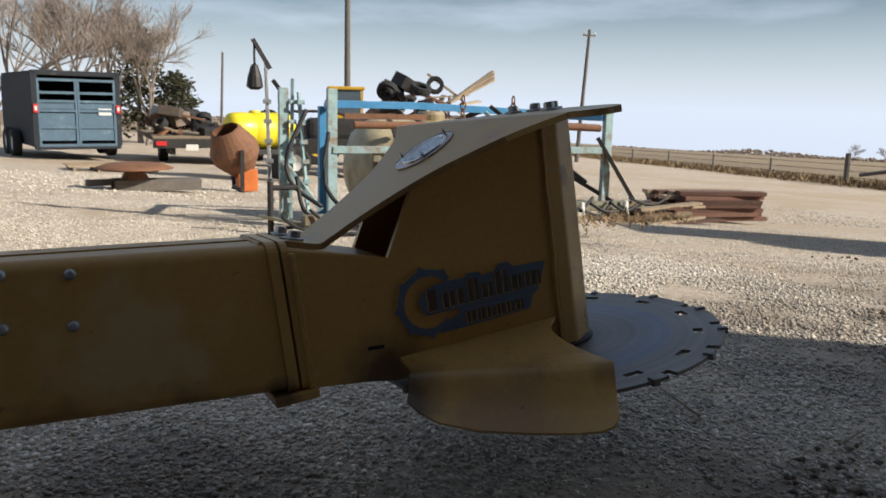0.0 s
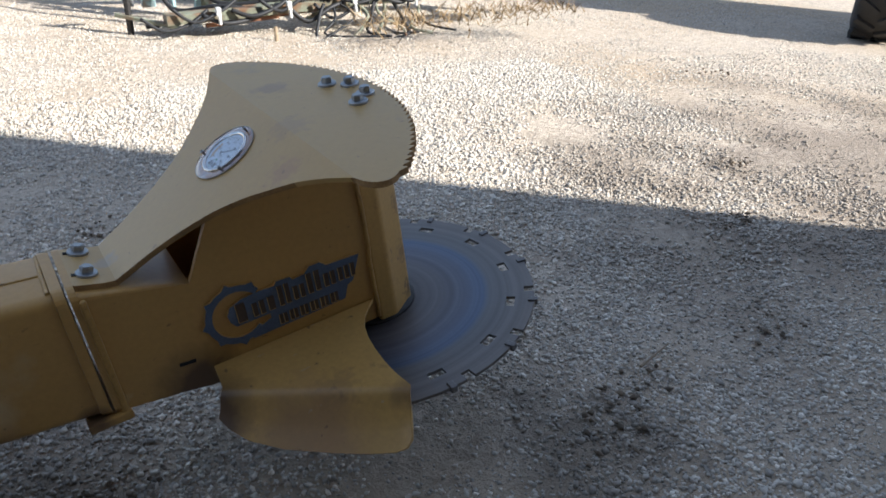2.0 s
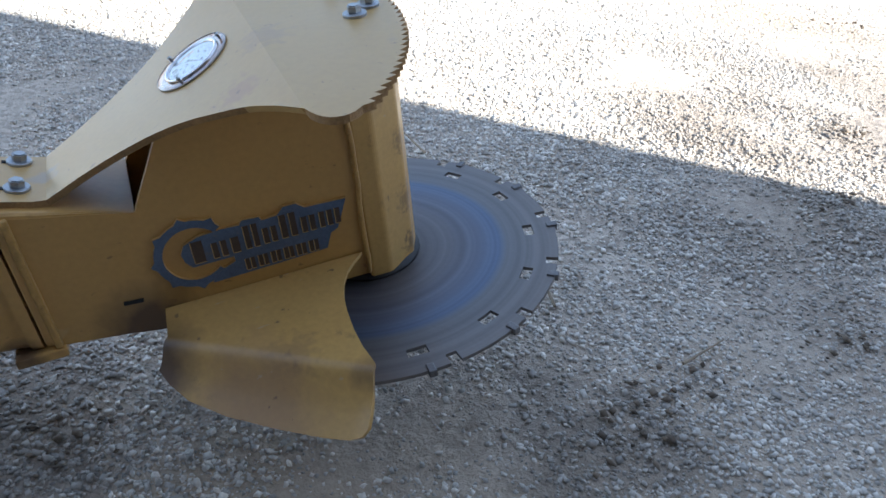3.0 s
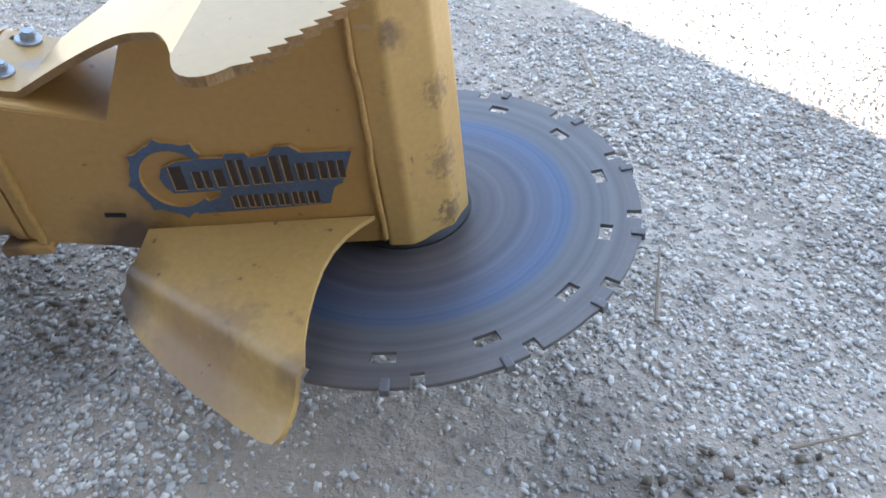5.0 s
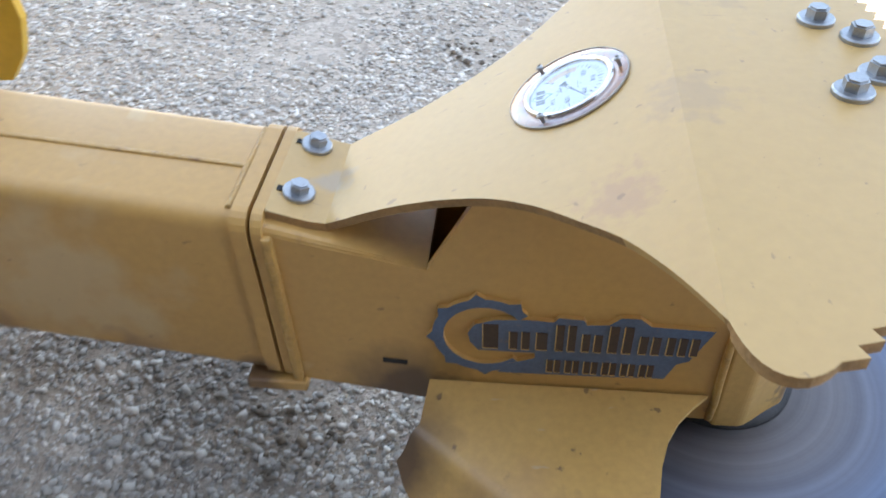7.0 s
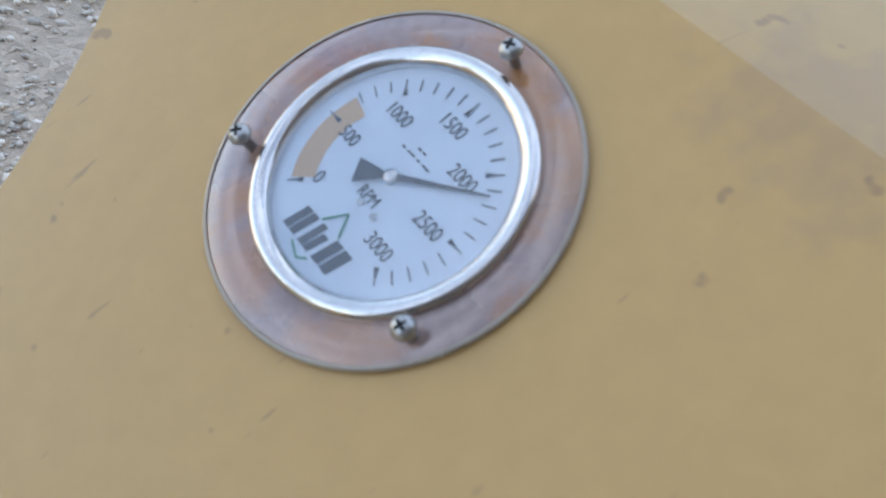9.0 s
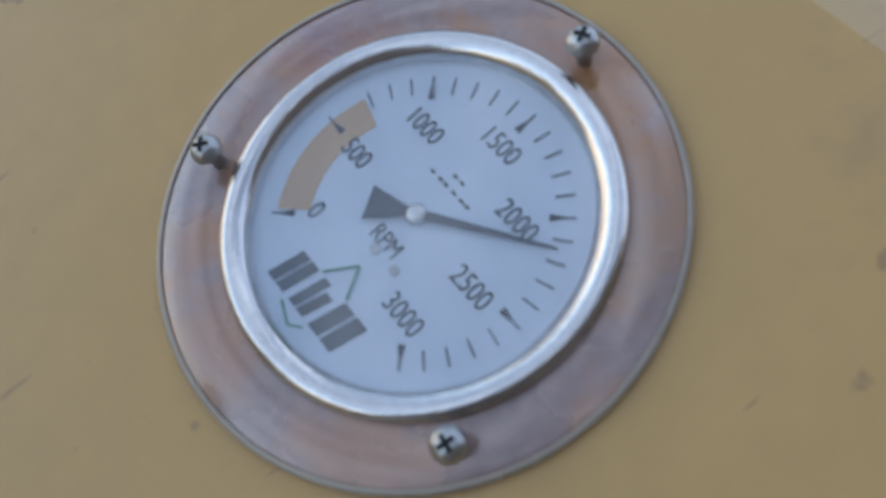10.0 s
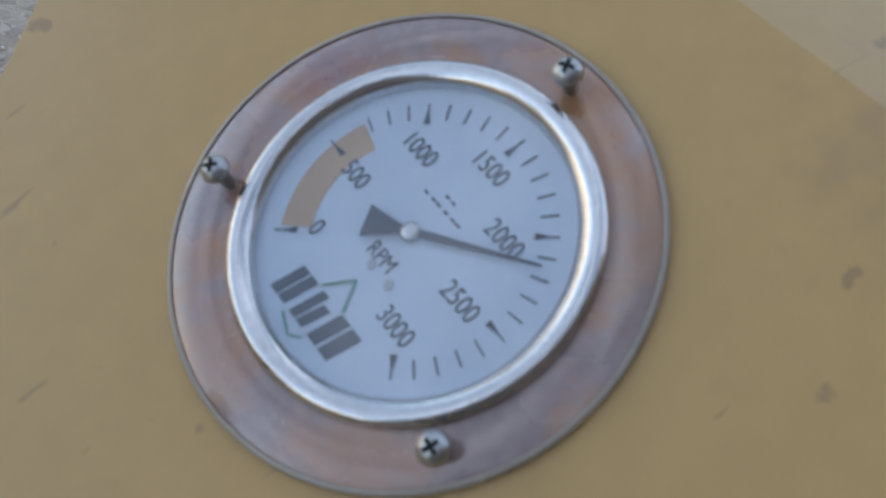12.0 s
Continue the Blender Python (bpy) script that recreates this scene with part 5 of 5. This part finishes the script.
# ---- livestock trailer ----
trailer = thing("livestock_trailer", "dark livestock trailer with faded blue rear gates", "trailer", (-0.45, 20.1, 0.0), 12)
W_, H_, L_ = 1.95, 2.15, 4.2
bm = bmesh.new()
for x in (-W_ / 2, W_ / 2):
    box(bm, (x, L_ / 2, 1.2), (0.06, L_, 1.7), None, 0.01)
box(bm, (0, L_ / 2, 2.08), (W_, L_, 0.08), None, 0.02)
box(bm, (0, L_, 1.2), (W_, 0.06, 1.7), None, 0.01)
box(bm, (0, L_ / 2, 0.38), (W_, L_, 0.08))
part("body", bm, M["trailer"], trailer)
bm = bmesh.new()
for x in (-W_ / 2 + 0.05, W_ / 2 - 0.05):
    box(bm, (x, -0.02, 1.25), (0.16, 0.1, 1.75), None, 0.02)
box(bm, (0, -0.02, 2.08), (W_, 0.1, 0.12), None, 0.02)
box(bm, (0, -0.02, 0.34), (W_, 0.1, 0.12), None, 0.02)
part("rear_frame", bm, M["trailer"], trailer)
for sx in (-1, 1):
    bm = bmesh.new()
    cx = sx * 0.44
    for x in (cx - 0.41, cx + 0.41):
        box(bm, (x, -0.05, 1.15), (0.05, 0.05, 1.6))
    for z in (0.38, 1.92):
        box(bm, (cx, -0.05, z), (0.86, 0.046, 0.06))
    gate = part("gate", bm, M["trailer_blue"], trailer, "faded blue slatted rear gate")
    for z in (0.81, 1.2, 1.42, 1.62):
        bm = bmesh.new()
        box(bm, (cx, -0.056, z), (0.78, 0.05, 0.06))
        part("slat", bm, M["trailer_blue"], gate)
    for z, h in ((0.64, 0.3), (0.98, 0.32), (1.31, 0.14)):
        bm = bmesh.new()
        box(bm, (cx, -0.04, z), (0.76, 0.02, h))
        part("panel", bm, M["trailer_blue"], gate)
    bm = bmesh.new()
    box(bm, (sx * (W_ / 2 - 0.05), -0.09, 1.25), (0.1, 0.04, 0.2), None, 0.01)
    lamp_ = part("tail_lamp", bm, M["red"], trailer, "red tail lamp")
    bm = bmesh.new()
    box(bm, (sx * (W_ / 2 - 0.05), -0.112, 1.25), (0.05, 0.01, 0.1))
    part("lens", bm, M["white"], lamp_)
bm = bmesh.new()
box(bm, (0.62, -0.075, 1.18), (0.3, 0.01, 0.16))
part("plate", bm, M["white"], trailer, "white plate")
for sx in (-1, 1):
    for yy in (1.6, 2.5):
        wheel(trailer, (sx * (W_ / 2 + 0.16), yy, 0.36), 0.36, 0.22, (1, 0, 0))

# pallets in front of the trailer
for k, (x, y, a) in enumerate(((-0.2, 16.4, 8), (0.55, 16.6, -14))):
    pal = thing("pallet", "broken grey wooden pallet lying on the gravel", "pallet", (x, y, 0.0), a, "pallets")
    for j in range(5):
        bm = bmesh.new()
        box(bm, (0, -0.4 + j * 0.2, 0.125 + 0.02 * (k + j % 2)), (1.1, 0.11, 0.022), Matrix.Rotation(r_.uniform(-0.08, 0.08), 3, "Z"))
        part("slat", bm, M["wood"], pal)
    for j in (-0.45, 0, 0.45):
        bm = bmesh.new()
        box(bm, (j, 0, 0.055), (0.05, 0.95, 0.11))
        part("runner", bm, M["wood"], pal)


# ---- scrap heaps ----
def scrap(n, x0, x1, y0, y1, z0, z1, seed, grp):
    r = random.Random(seed)
    for k in range(n):
        x, y = r.uniform(x0, x1), r.uniform(y0, y1)
        z = z0 + (z1 - z0) * r.random() ** 1.3
        kind = r.random()
        bm = bmesh.new()
        if kind < 0.4:
            lng = r.uniform(0.4, 1.5)
            d = Vector((r.uniform(-1, 1), r.uniform(-0.5, 0.5), r.uniform(-0.25, 0.35))).normalized() * lng / 2
            bar(bm, Vector((0, 0, 0)) - d, d, r.uniform(0.05, 0.16), r.uniform(0.03, 0.08), 0.004)
            nm, mt_, lab = "beam", r.choice(("wood", "wood", "rust", "junk")), "scrap beam in the heap"
        elif kind < 0.7:
            rr = r.uniform(0.18, 0.36)
            lathe(bm, [(rr * 0.55, -0.08), (rr * 0.95, -0.09), (rr, 0), (rr * 0.95, 0.09), (rr * 0.55, 0.08), (rr * 0.55, -0.08)], (0, 0, 0), (r.uniform(-1, 1), r.uniform(-1, 1), r.uniform(0.2, 1)), 16)
            nm, mt_, lab = "old_tyre", "tyre", "worn old tyre in the heap"
        else:
            box(bm, (0, 0, 0), (r.uniform(0.25, 0.7), r.uniform(0.25, 0.6), r.uniform(0.12, 0.4)), Euler((r.uniform(-0.4, 0.4), r.uniform(-0.4, 0.4), r.uniform(0, 3))).to_matrix(), 0.02)
            nm, mt_, lab = "scrap_part", r.choice(("junk", "rust", "iron", "white")), "rusty scrap machine part in the heap"
        o = solo(nm, bm, M[mt_], lab, "scrap", grp)
        o.location = (x, y, z + rise(x, y))


# flatbed trailer with load
flat = thing("flatbed_trailer", "dark low flatbed trailer loaded with timber and scrap", "trailer", (2.95, 20.7, 0.0))
bm = bmesh.new()
box(bm, (0, 1.6, 0.72), (3.4, 4.2, 0.12), None, 0.01)
part("deck", bm, M["wood"], flat, "grey plank deck")
bm = bmesh.new()
box(bm, (0, -0.52, 0.6), (3.4, 0.08, 0.24), None, 0.01)
bar(bm, (-1.2, -0.4, 0.4), (-1.2, 3.6, 0.4), 0.12, 0.2)
bar(bm, (1.2, -0.4, 0.4), (1.2, 3.6, 0.4), 0.12, 0.2)
part("chassis", bm, M["iron"], flat)
for x in (-1.5, 1.45):
    bm = bmesh.new()
    box(bm, (x, -0.575, 0.6), (0.26, 0.03, 0.11), None, 0.005)
    part("tail_lamp", bm, M["red"], flat, "red tail lamp")
bm = bmesh.new()
box(bm, (-0.75, -0.575, 0.5), (0.3, 0.02, 0.15))
part("plate", bm, M["white"], flat, "white plate")
for x in (-1.3, 1.3):
    wheel(flat, (x, 1.2, 0.36), 0.36, 0.22, (1, 0, 0))
scrap(34, 1.45, 4.45, 20.4, 22.6, 0.85, 1.35, 31, "scrap on the flatbed")

# yellow tank on a stand
ytank = thing("poly_tank", "bright yellow horizontal poly tank on a dark cradle", "tank", (2.88, 15.1, 0.0), 12)
bm = bmesh.new()
lathe(bm, [(0, -0.72), (0.22, -0.71), (0.33, -0.64), (0.36, -0.55), (0.36, -0.24), (0.35, -0.22), (0.35, -0.19), (0.36, -0.17), (0.36, 0.17), (0.35, 0.19), (0.35, 0.22), (0.36, 0.24),
           (0.36, 0.55), (0.33, 0.64), (0.22, 0.71), (0, 0.72)], (0, 0, 1.02), (1, 0, 0), 28)
part("body", bm, M["tank_yellow"], ytank, "", True)
bm = bmesh.new()
for x in (-0.45, 0.45):
    box(bm, (x, 0, 0.31), (0.1, 0.7, 0.62), None, 0.01)
box(bm, (0, 0, 0.6), (1.3, 0.6, 0.1))
part("cradle", bm, M["iron"], ytank)
bm = bmesh.new()
lathe(bm, [(0, 0.05), (0.1, 0.05), (0.11, 0.0), (0, 0.0)], (-0.1, 0, 1.37), (0, 0, 1), 18)
part("lid", bm, M["tank_yellow"], ytank)

# dark utility bed with roll bar
ute = thing("utility_trailer", "black utility bed with a bent roll bar", "trailer", (5.1, 17.65, 0.0), -10)
bm = bmesh.new()
box(bm, (0, 0, 0.75), (2.6, 1.6, 0.35), None, 0.03)
box(bm, (0.2, -0.2, 1.15), (1.5, 0.9, 0.5), None, 0.12)
part("body", bm, M["tyre"], ute)
bm = bmesh.new()
hose(bm, [(-1.1, -0.5, 0.9), (-1.0, -0.5, 1.45), (-0.8, -0.5, 1.55), (0.2, -0.5, 1.52), (0.9, -0.5, 1.2)], 0.035)
part("roll_bar", bm, M["iron"], ute, "", True)
for x in (-0.9, 0.9):
    wheel(ute, (x, -0.85, 0.38), 0.38, 0.24, (0, 1, 0))

# yellow wheel loader with cab
loader = thing("wheel_loader", "yellow wheel loader with a glazed cab", "loader", (7.8, 23.75, 0.0), -15)
bm = bmesh.new()
box(bm, (0.9, 0, 1.25), (2.4, 1.4, 0.8), None, 0.06)
box(bm, (2.2, 0, 1.2), (0.3, 1.5, 0.9), None, 0.03)
part("body", bm, M["machine_yellow"], loader)
for k in range(4):
    bm = bmesh.new()
    box(bm, (1.3 + k * 0.24, -0.71, 1.25), (0.14, 0.02, 0.5))
    part("grille_slat", bm, M["iron"], loader)
bm = bmesh.new()
for x in (-0.82, 0.18):
    for y in (-0.6, 0.6):
        bar(bm, (x, y, 1.4), (x * 0.97, y, 2.45), 0.07, 0.07)
box(bm, (-0.32, 0, 2.48), (1.16, 1.36, 0.1), None, 0.03)
box(bm, (-0.32, 0, 1.5), (1.1, 1.26, 0.35), None, 0.03)
cab = part("cab", bm, M["machine_yellow"], loader, "yellow cab frame")
for y in (-0.61, 0.61):
    bm = bmesh.new()
    box(bm, (-0.32, y, 2.05), (0.9, 0.02, 0.74))
    part("window", bm, M["glass_dark"], cab)
for x in (-1.2, 1.4):
    wheel(loader, (x, -0.95, 0.7), 0.7, 0.45, (0, 1, 0), 0, "machine_yellow", 0.5)
    wheel(loader, (x, 0.95, 0.7), 0.7, 0.45, (0, 1, 0), 0, "machine_yellow", 0.5)

# tall scrap heap and green loader arms
heap = bmesh.new()
for k in range(26):
    a = random.Random(k)
    box(heap, (8.2 + a.uniform(-1.3, 1.6), 18.9 + a.uniform(-0.7, 0.7), a.uniform(0.2, 1.5) + rise(8.2, 18.9)), (a.uniform(0.5, 1.1), a.uniform(0.5, 0.9), a.uniform(0.3, 0.7)),
        Euler((a.uniform(-0.4, 0.4), a.uniform(-0.4, 0.4), a.uniform(0, 3))).to_matrix(), 0.04)
solo("scrap_heap", heap, M["junk"], "rusty brown base of the scrap metal heap", "scrap heap", kind="stuff")
scrap(54, 6.9, 9.6, 18.0, 19.6, 0.9, 2.55, 44, "scrap on the tall heap")
for k in range(5):
    board(9.0 + k * 0.09, 18.3 + k * 0.05, 2.2 + k * 0.07, 2.2, 0.12, 0.05, 8 + k * 5, "wood", "long pale board lying across the scrap heap", "boards on the heap", -24)
arms = thing("loader_arms", "green tractor loader arms beside the scrap", "loader", (10.6, 19.7, 0.0), -20)
for s in (-0.5, 0.5):
    bm = bmesh.new()
    bar(bm, (-1.2, s, 0.0), (-0.9, s, 1.3), 0.14, 0.1, 0.01)
    bar(bm, (-0.9, s, 1.3), (0.9, s, 1.75), 0.16, 0.1, 0.01)
    bar(bm, (0.9, s, 1.75), (1.25, s, 0.7), 0.14, 0.1, 0.01)
    part("arm", bm, M["green"], arms)
bm = bmesh.new()
box(bm, (-0.2, 0, 0.7), (1.6, 0.8, 0.9), None, 0.06)
part("hood", bm, M["green"], arms)
osrc = thing("engine_block", "orange engine block among the scrap", "engine", (7.6, 15.3, 0.0), 20)
bm = bmesh.new()
box(bm, (0, 0, 0.5), (0.9, 0.6, 0.6), None, 0.05)
box(bm, (0.1, 0, 0.1), (0.7, 0.5, 0.2))
part("block", bm, M["orange"], osrc)
bm = bmesh.new()
box(bm, (0.6, 0.1, 0.55), (0.4, 0.5, 0.5), None, 0.05)
part("housing", bm, M["blue"], osrc, "blue housing")


# ---- poles, fence, trees ----
def utility_pole(x, y, h, r, lean, arms_=True):
    p = thing("utility_pole", "grey weathered wooden utility pole", "utility pole", (x, y, 0), 0, "utility poles")
    bm = bmesh.new()
    rod(bm, (0, 0, -0.3), (lean, 0, h), r, r * 0.65, 12)
    part("shaft", bm, M["pole"], p)
    if arms_:
        bm = bmesh.new()
        box(bm, (lean * 0.97, 0, h - 0.35), (0.9, 0.1, 0.1))
        part("cross_arm", bm, M["pole"], p)
        bm = bmesh.new()
        for s in (-0.4, 0.4):
            rod(bm, (lean + s, 0, h - 0.3), (lean + s, 0, h - 0.12), 0.04)
        part("insulator", bm, M["white"], p)


utility_pole(28.4, 41.4, 8.2, 0.14, 0.5)
utility_pole(10.9, 34.2, 11.5, 0.16, 0.0)
utility_pole(6.2, 40.3, 4.6, 0.08, 0.2, False)
fd, f0 = Vector((0.26, 0.965, 0)), Vector((33.3, 25.6, 0))


def on_ground(p):
    return Vector((p.x, p.y, rise(p.x, p.y)))


fence = thing("fence", "old wire field fence on wooden posts along the yard", "fence")
for k in range(-5, 22):
    p = on_ground(f0 + fd * (k * 6.5))
    bm = bmesh.new()
    rod(bm, p - Vector((0, 0, 0.2)), p + Vector((0, 0, 1.5 if k in (0, -1) else 1.05)), 0.13 if k in (0, -1) else 0.05, seg=8)
    part("post", bm, M["pole"], fence)
for z in (0.35, 0.65, 0.95):
    bm = bmesh.new()
    for k in range(-5, 21):
        rod(bm, on_ground(f0 + fd * (k * 6.5)) + Vector((0, 0, z)), on_ground(f0 + fd * (k * 6.5 + 6.5)) + Vector((0, 0, z)), 0.012, seg=5)
    part("wire", bm, M["iron"], fence)
bm = bmesh.new()
rod(bm, on_ground(f0 - fd * 6.5) + Vector((0, 0, 1.3)), on_ground(f0 - fd * 1.0) + Vector((0, 0, 0.5)), 0.09, seg=8)
part("brace", bm, M["pole"], fence)

r = rng(77)
n = 26000
t_ = r.uniform(-30, 150, n)
s_ = r.normal(0, 0.9, n) - 0.6
base = np.stack([33.6 + 0.26 * t_ + 0.965 * s_, 25.3 + 0.965 * t_ - 0.26 * s_, np.zeros(n)], 1)
base[:, 2] = [rise(x, y) for x, y, _ in base]
hgt = r.uniform(0.12, 0.5, n) * np.clip(1.2 - np.abs(s_) * 0.4, 0.3, 1)
wid = r.uniform(0.03, 0.08, n)
ang = r.uniform(0, math.pi, n)
dx, dy = np.cos(ang) * wid, np.sin(ang) * wid
v = np.stack([base + np.stack([dx, dy, 0 * dx], 1), base - np.stack([dx, dy, 0 * dx], 1),
              base + np.stack([r.normal(0, 0.1, n), r.normal(0, 0.1, n), hgt], 1)], 1).reshape(-1, 3)
soup("dry_grass", v, np.arange(3 * n).reshape(-1, 3), M["dry_grass"], "tall dry tan grass along the field fence", "grass")


def bare_tree(x, y, h, seed, spread=0.42):
    """A leafless tree: trunk, main limbs with their branches, and a crown of fine twigs."""
    rr = random.Random(seed)
    tree = thing("tree", "bare grey winter tree behind the yard", "tree", (x, y, 0), 0, "bare trees")
    tw_v, tw_f = [], []

    def sprig(s, d2, length, half):
        e = s + d2 * length
        side = d2.cross(Vector((rr.gauss(0, 1), rr.gauss(0, 1), rr.gauss(0, 1)))).normalized() * half
        b0 = len(tw_v)
        tw_v.extend([s - side, s + side, e])
        tw_f.append((b0, b0 + 1, b0 + 2))
        return e

    def grow(bm, p, d, length, r0, depth):
        q = p + d * length
        rod(bm, p, q, r0, r0 * 0.72, 7 if depth < 2 else 4, False)
        if depth in (3, 4):
            for _ in range(4):
                d2 = (d + Vector((rr.gauss(0, 0.6), rr.gauss(0, 0.6), rr.gauss(0.1, 0.4)))).normalized()
                sprig(p.lerp(q, rr.random()), d2, length * rr.uniform(0.5, 1.2), h * 0.0009)
        if depth >= 5:
            for _ in range(8):
                d2 = (d + Vector((rr.gauss(0, 0.4), rr.gauss(0, 0.4), rr.gauss(0.15, 0.3)))).normalized()
                s = p.lerp(q, rr.random())
                far_ = length * rr.uniform(0.7, 1.5)
                sprig(s, d2, far_, h * 0.0009)
                for _ in range(2):
                    d3 = (d2 + Vector((rr.gauss(0, 0.45), rr.gauss(0, 0.45), rr.gauss(0.1, 0.3)))).normalized()
                    sprig(s + d2 * far_ * rr.uniform(0.2, 0.7), d3, far_ * 0.6, h * 0.0007)
            return
        for k in range(3 if depth < 2 else 2 + (rr.random() < 0.4)):
            d2 = (d + Vector((rr.gauss(0, spread), rr.gauss(0, spread), rr.gauss(0.12, 0.2)))).normalized()
            start = q if k == 0 else p.lerp(q, rr.uniform(0.6, 0.98))
            if depth == 0:
                limb = bmesh.new()
                grow(limb, start, d2, length * rr.uniform(0.75, 1.0), r0 * 0.66, 1)
                part("limb", limb, M["bark"], tree)
            else:
                grow(bm, start, d2, length * rr.uniform(0.68, 0.92), r0 * 0.64, depth + 1)

    trunk = bmesh.new()
    grow(trunk, Vector((0, 0, -0.1)), Vector((rr.gauss(0, 0.05), rr.gauss(0, 0.05), 1)).normalized(), h * 0.17, h * 0.011, 0)
    part("trunk", trunk, M["bark"], tree)
    me = bpy.data.meshes.new("crown")
    me.from_pydata([tuple(a) for a in tw_v], [], tw_f)
    me.materials.append(M["twigs"])
    o = new("crown", me)
    o.parent = tree


for k, (x, y, h) in enumerate(((-4.6, 33, 9.4), (-2.6, 36, 10.5), (-0.8, 34, 9.6), (0.9, 36, 10.2), (2.2, 34, 8.2), (-6.6, 36, 10.0), (-3.6, 40, 11.0), (0.0, 42, 11.5))):
    bare_tree(x, y, h, 100 + k)


def cedar(x, y, h, w, seed):
    rr = rng(seed)
    tree = thing("cedar_tree", "dark evergreen cedar among bare trees", "tree", (x, y, 0), 0, "cedar trees")
    bm = bmesh.new()
    rod(bm, (0, 0, -0.1), (0, 0, h * 0.8), 0.14, 0.03, 8)
    part("trunk", bm, M["bark"], tree)
    n = 3000
    z = rr.beta(1.6, 1.5, n)
    lobes = 0.72 + 0.28 * np.sin(z * 23 + rr.uniform(0, 6.3, n) * 0.4)
    rad = w * np.sqrt(np.clip(1 - (z * 1.05 - 0.3) ** 2 / 0.62, 0.02, 1)) * lobes * np.sqrt(rr.uniform(0.15, 1, n))
    a = rr.uniform(0, 2 * math.pi, n)
    pl = np.stack([rad * np.cos(a), rad * np.sin(a), 0.4 + z * (h - 0.5) + rr.normal(0, 0.1, n)], 1)
    v, f = scatter(OCT_V, OCT_F, pl, rr.uniform(0.03, 0.12, n), rr, 0.5, 0.4)
    me = bpy.data.meshes.new("crown")
    me.from_pydata(v.tolist(), [], f.tolist())
    me.materials.append(M["cedar"])
    o = new("crown", me)
    o.parent = tree


cedar(2.2, 37.5, 5.4, 1.35, 5)
cedar(3.7, 37.0, 3.3, 1.35, 6)

# far treeline and the two small trees on the horizon
r = rng(9)
n = 9000
a = r.uniform(radians(-12), radians(80), n)
dist = r.uniform(620, 760, n)
base_z = np.array([rise(math.sin(q) * d, math.cos(q) * d) for q, d in zip(a, dist)])
place_ = np.stack([np.sin(a) * dist, np.cos(a) * dist, base_z + r.uniform(0, 1, n) * np.clip(1.6 + 1.6 * np.sin(a * 17) + 1.2 * np.sin(a * 41), 0.3, 4)], 1)
v, f = scatter(OCT_V, OCT_F, place_, r.uniform(0.6, 1.8, n), r, 0.6, 0.4)
soup("far_trees", v, f, M["twigs"], "low distant line of grey-brown winter trees", "trees")
for k, (x, y) in enumerate(((161, 126), (165.5, 121), (180, 114))):
    bare_tree(x, y, 6.5, 300 + k, 0.7)

# clods and weeds on the gravel
r = rng(15)
spots = [(0.8, -0.28), (0.95, -0.2), (2.35, 0.72), (1.95, 0.35), (3.2, 1.6), (1.5, -0.15), (-0.25, 0.02), (-0.05, 1.25)]
pl = np.concatenate([np.array([(x, y, 0.008)]) + r.normal(0, 1, (22, 3)) * np.array([0.06, 0.04, 0.003]) for x, y in spots])
v, f = scatter(OCT_V, OCT_F, pl, r.uniform(0.004, 0.014, len(pl)), r, 0.5, 0.4)
M["clod"] = material("dark_earth", (0.15, 0.115, 0.08), 0.95, 0, 0.3, 20, 0.3, 90, island=0.4)
soup("earth_clods", v, f, M["clod"], "small dark clods of earth on the gravel", "earth")
n = 600
base = np.stack([r.uniform(1.8, 3.4, n), r.normal(3.15, 0.12, n), np.zeros(n)], 1)
ang = r.uniform(0, math.pi, n)
v = np.stack([base + np.stack([np.cos(ang), np.sin(ang), 0 * ang], 1) * 0.006, base - np.stack([np.cos(ang), np.sin(ang), 0 * ang], 1) * 0.006,
              base + np.stack([r.normal(0, 0.06, n), r.normal(0, 0.06, n), r.uniform(0.02, 0.08, n)], 1)], 1).reshape(-1, 3)
soup("dead_weeds", v, np.arange(3 * n).reshape(-1, 3), M["dry_grass"], "dead tan weeds under the spray rig", "weeds")
for (x, y, a, ln_) in ((0.86, 0.22, 80, 0.2), (0.78, 0.98, 100, 0.16), (1.1, -0.12, 15, 0.14)):
    bm = bmesh.new()
    rod(bm, (-ln_ / 2, 0, 0), (ln_ / 2, 0, 0.004), 0.004, 0.002, 6)
    o = solo("twig", bm, M["wood"], "short dry twig lying on the gravel", "twig", "twigs")
    o.matrix_world = pose(x, y, 0.016, 0, 0, a)
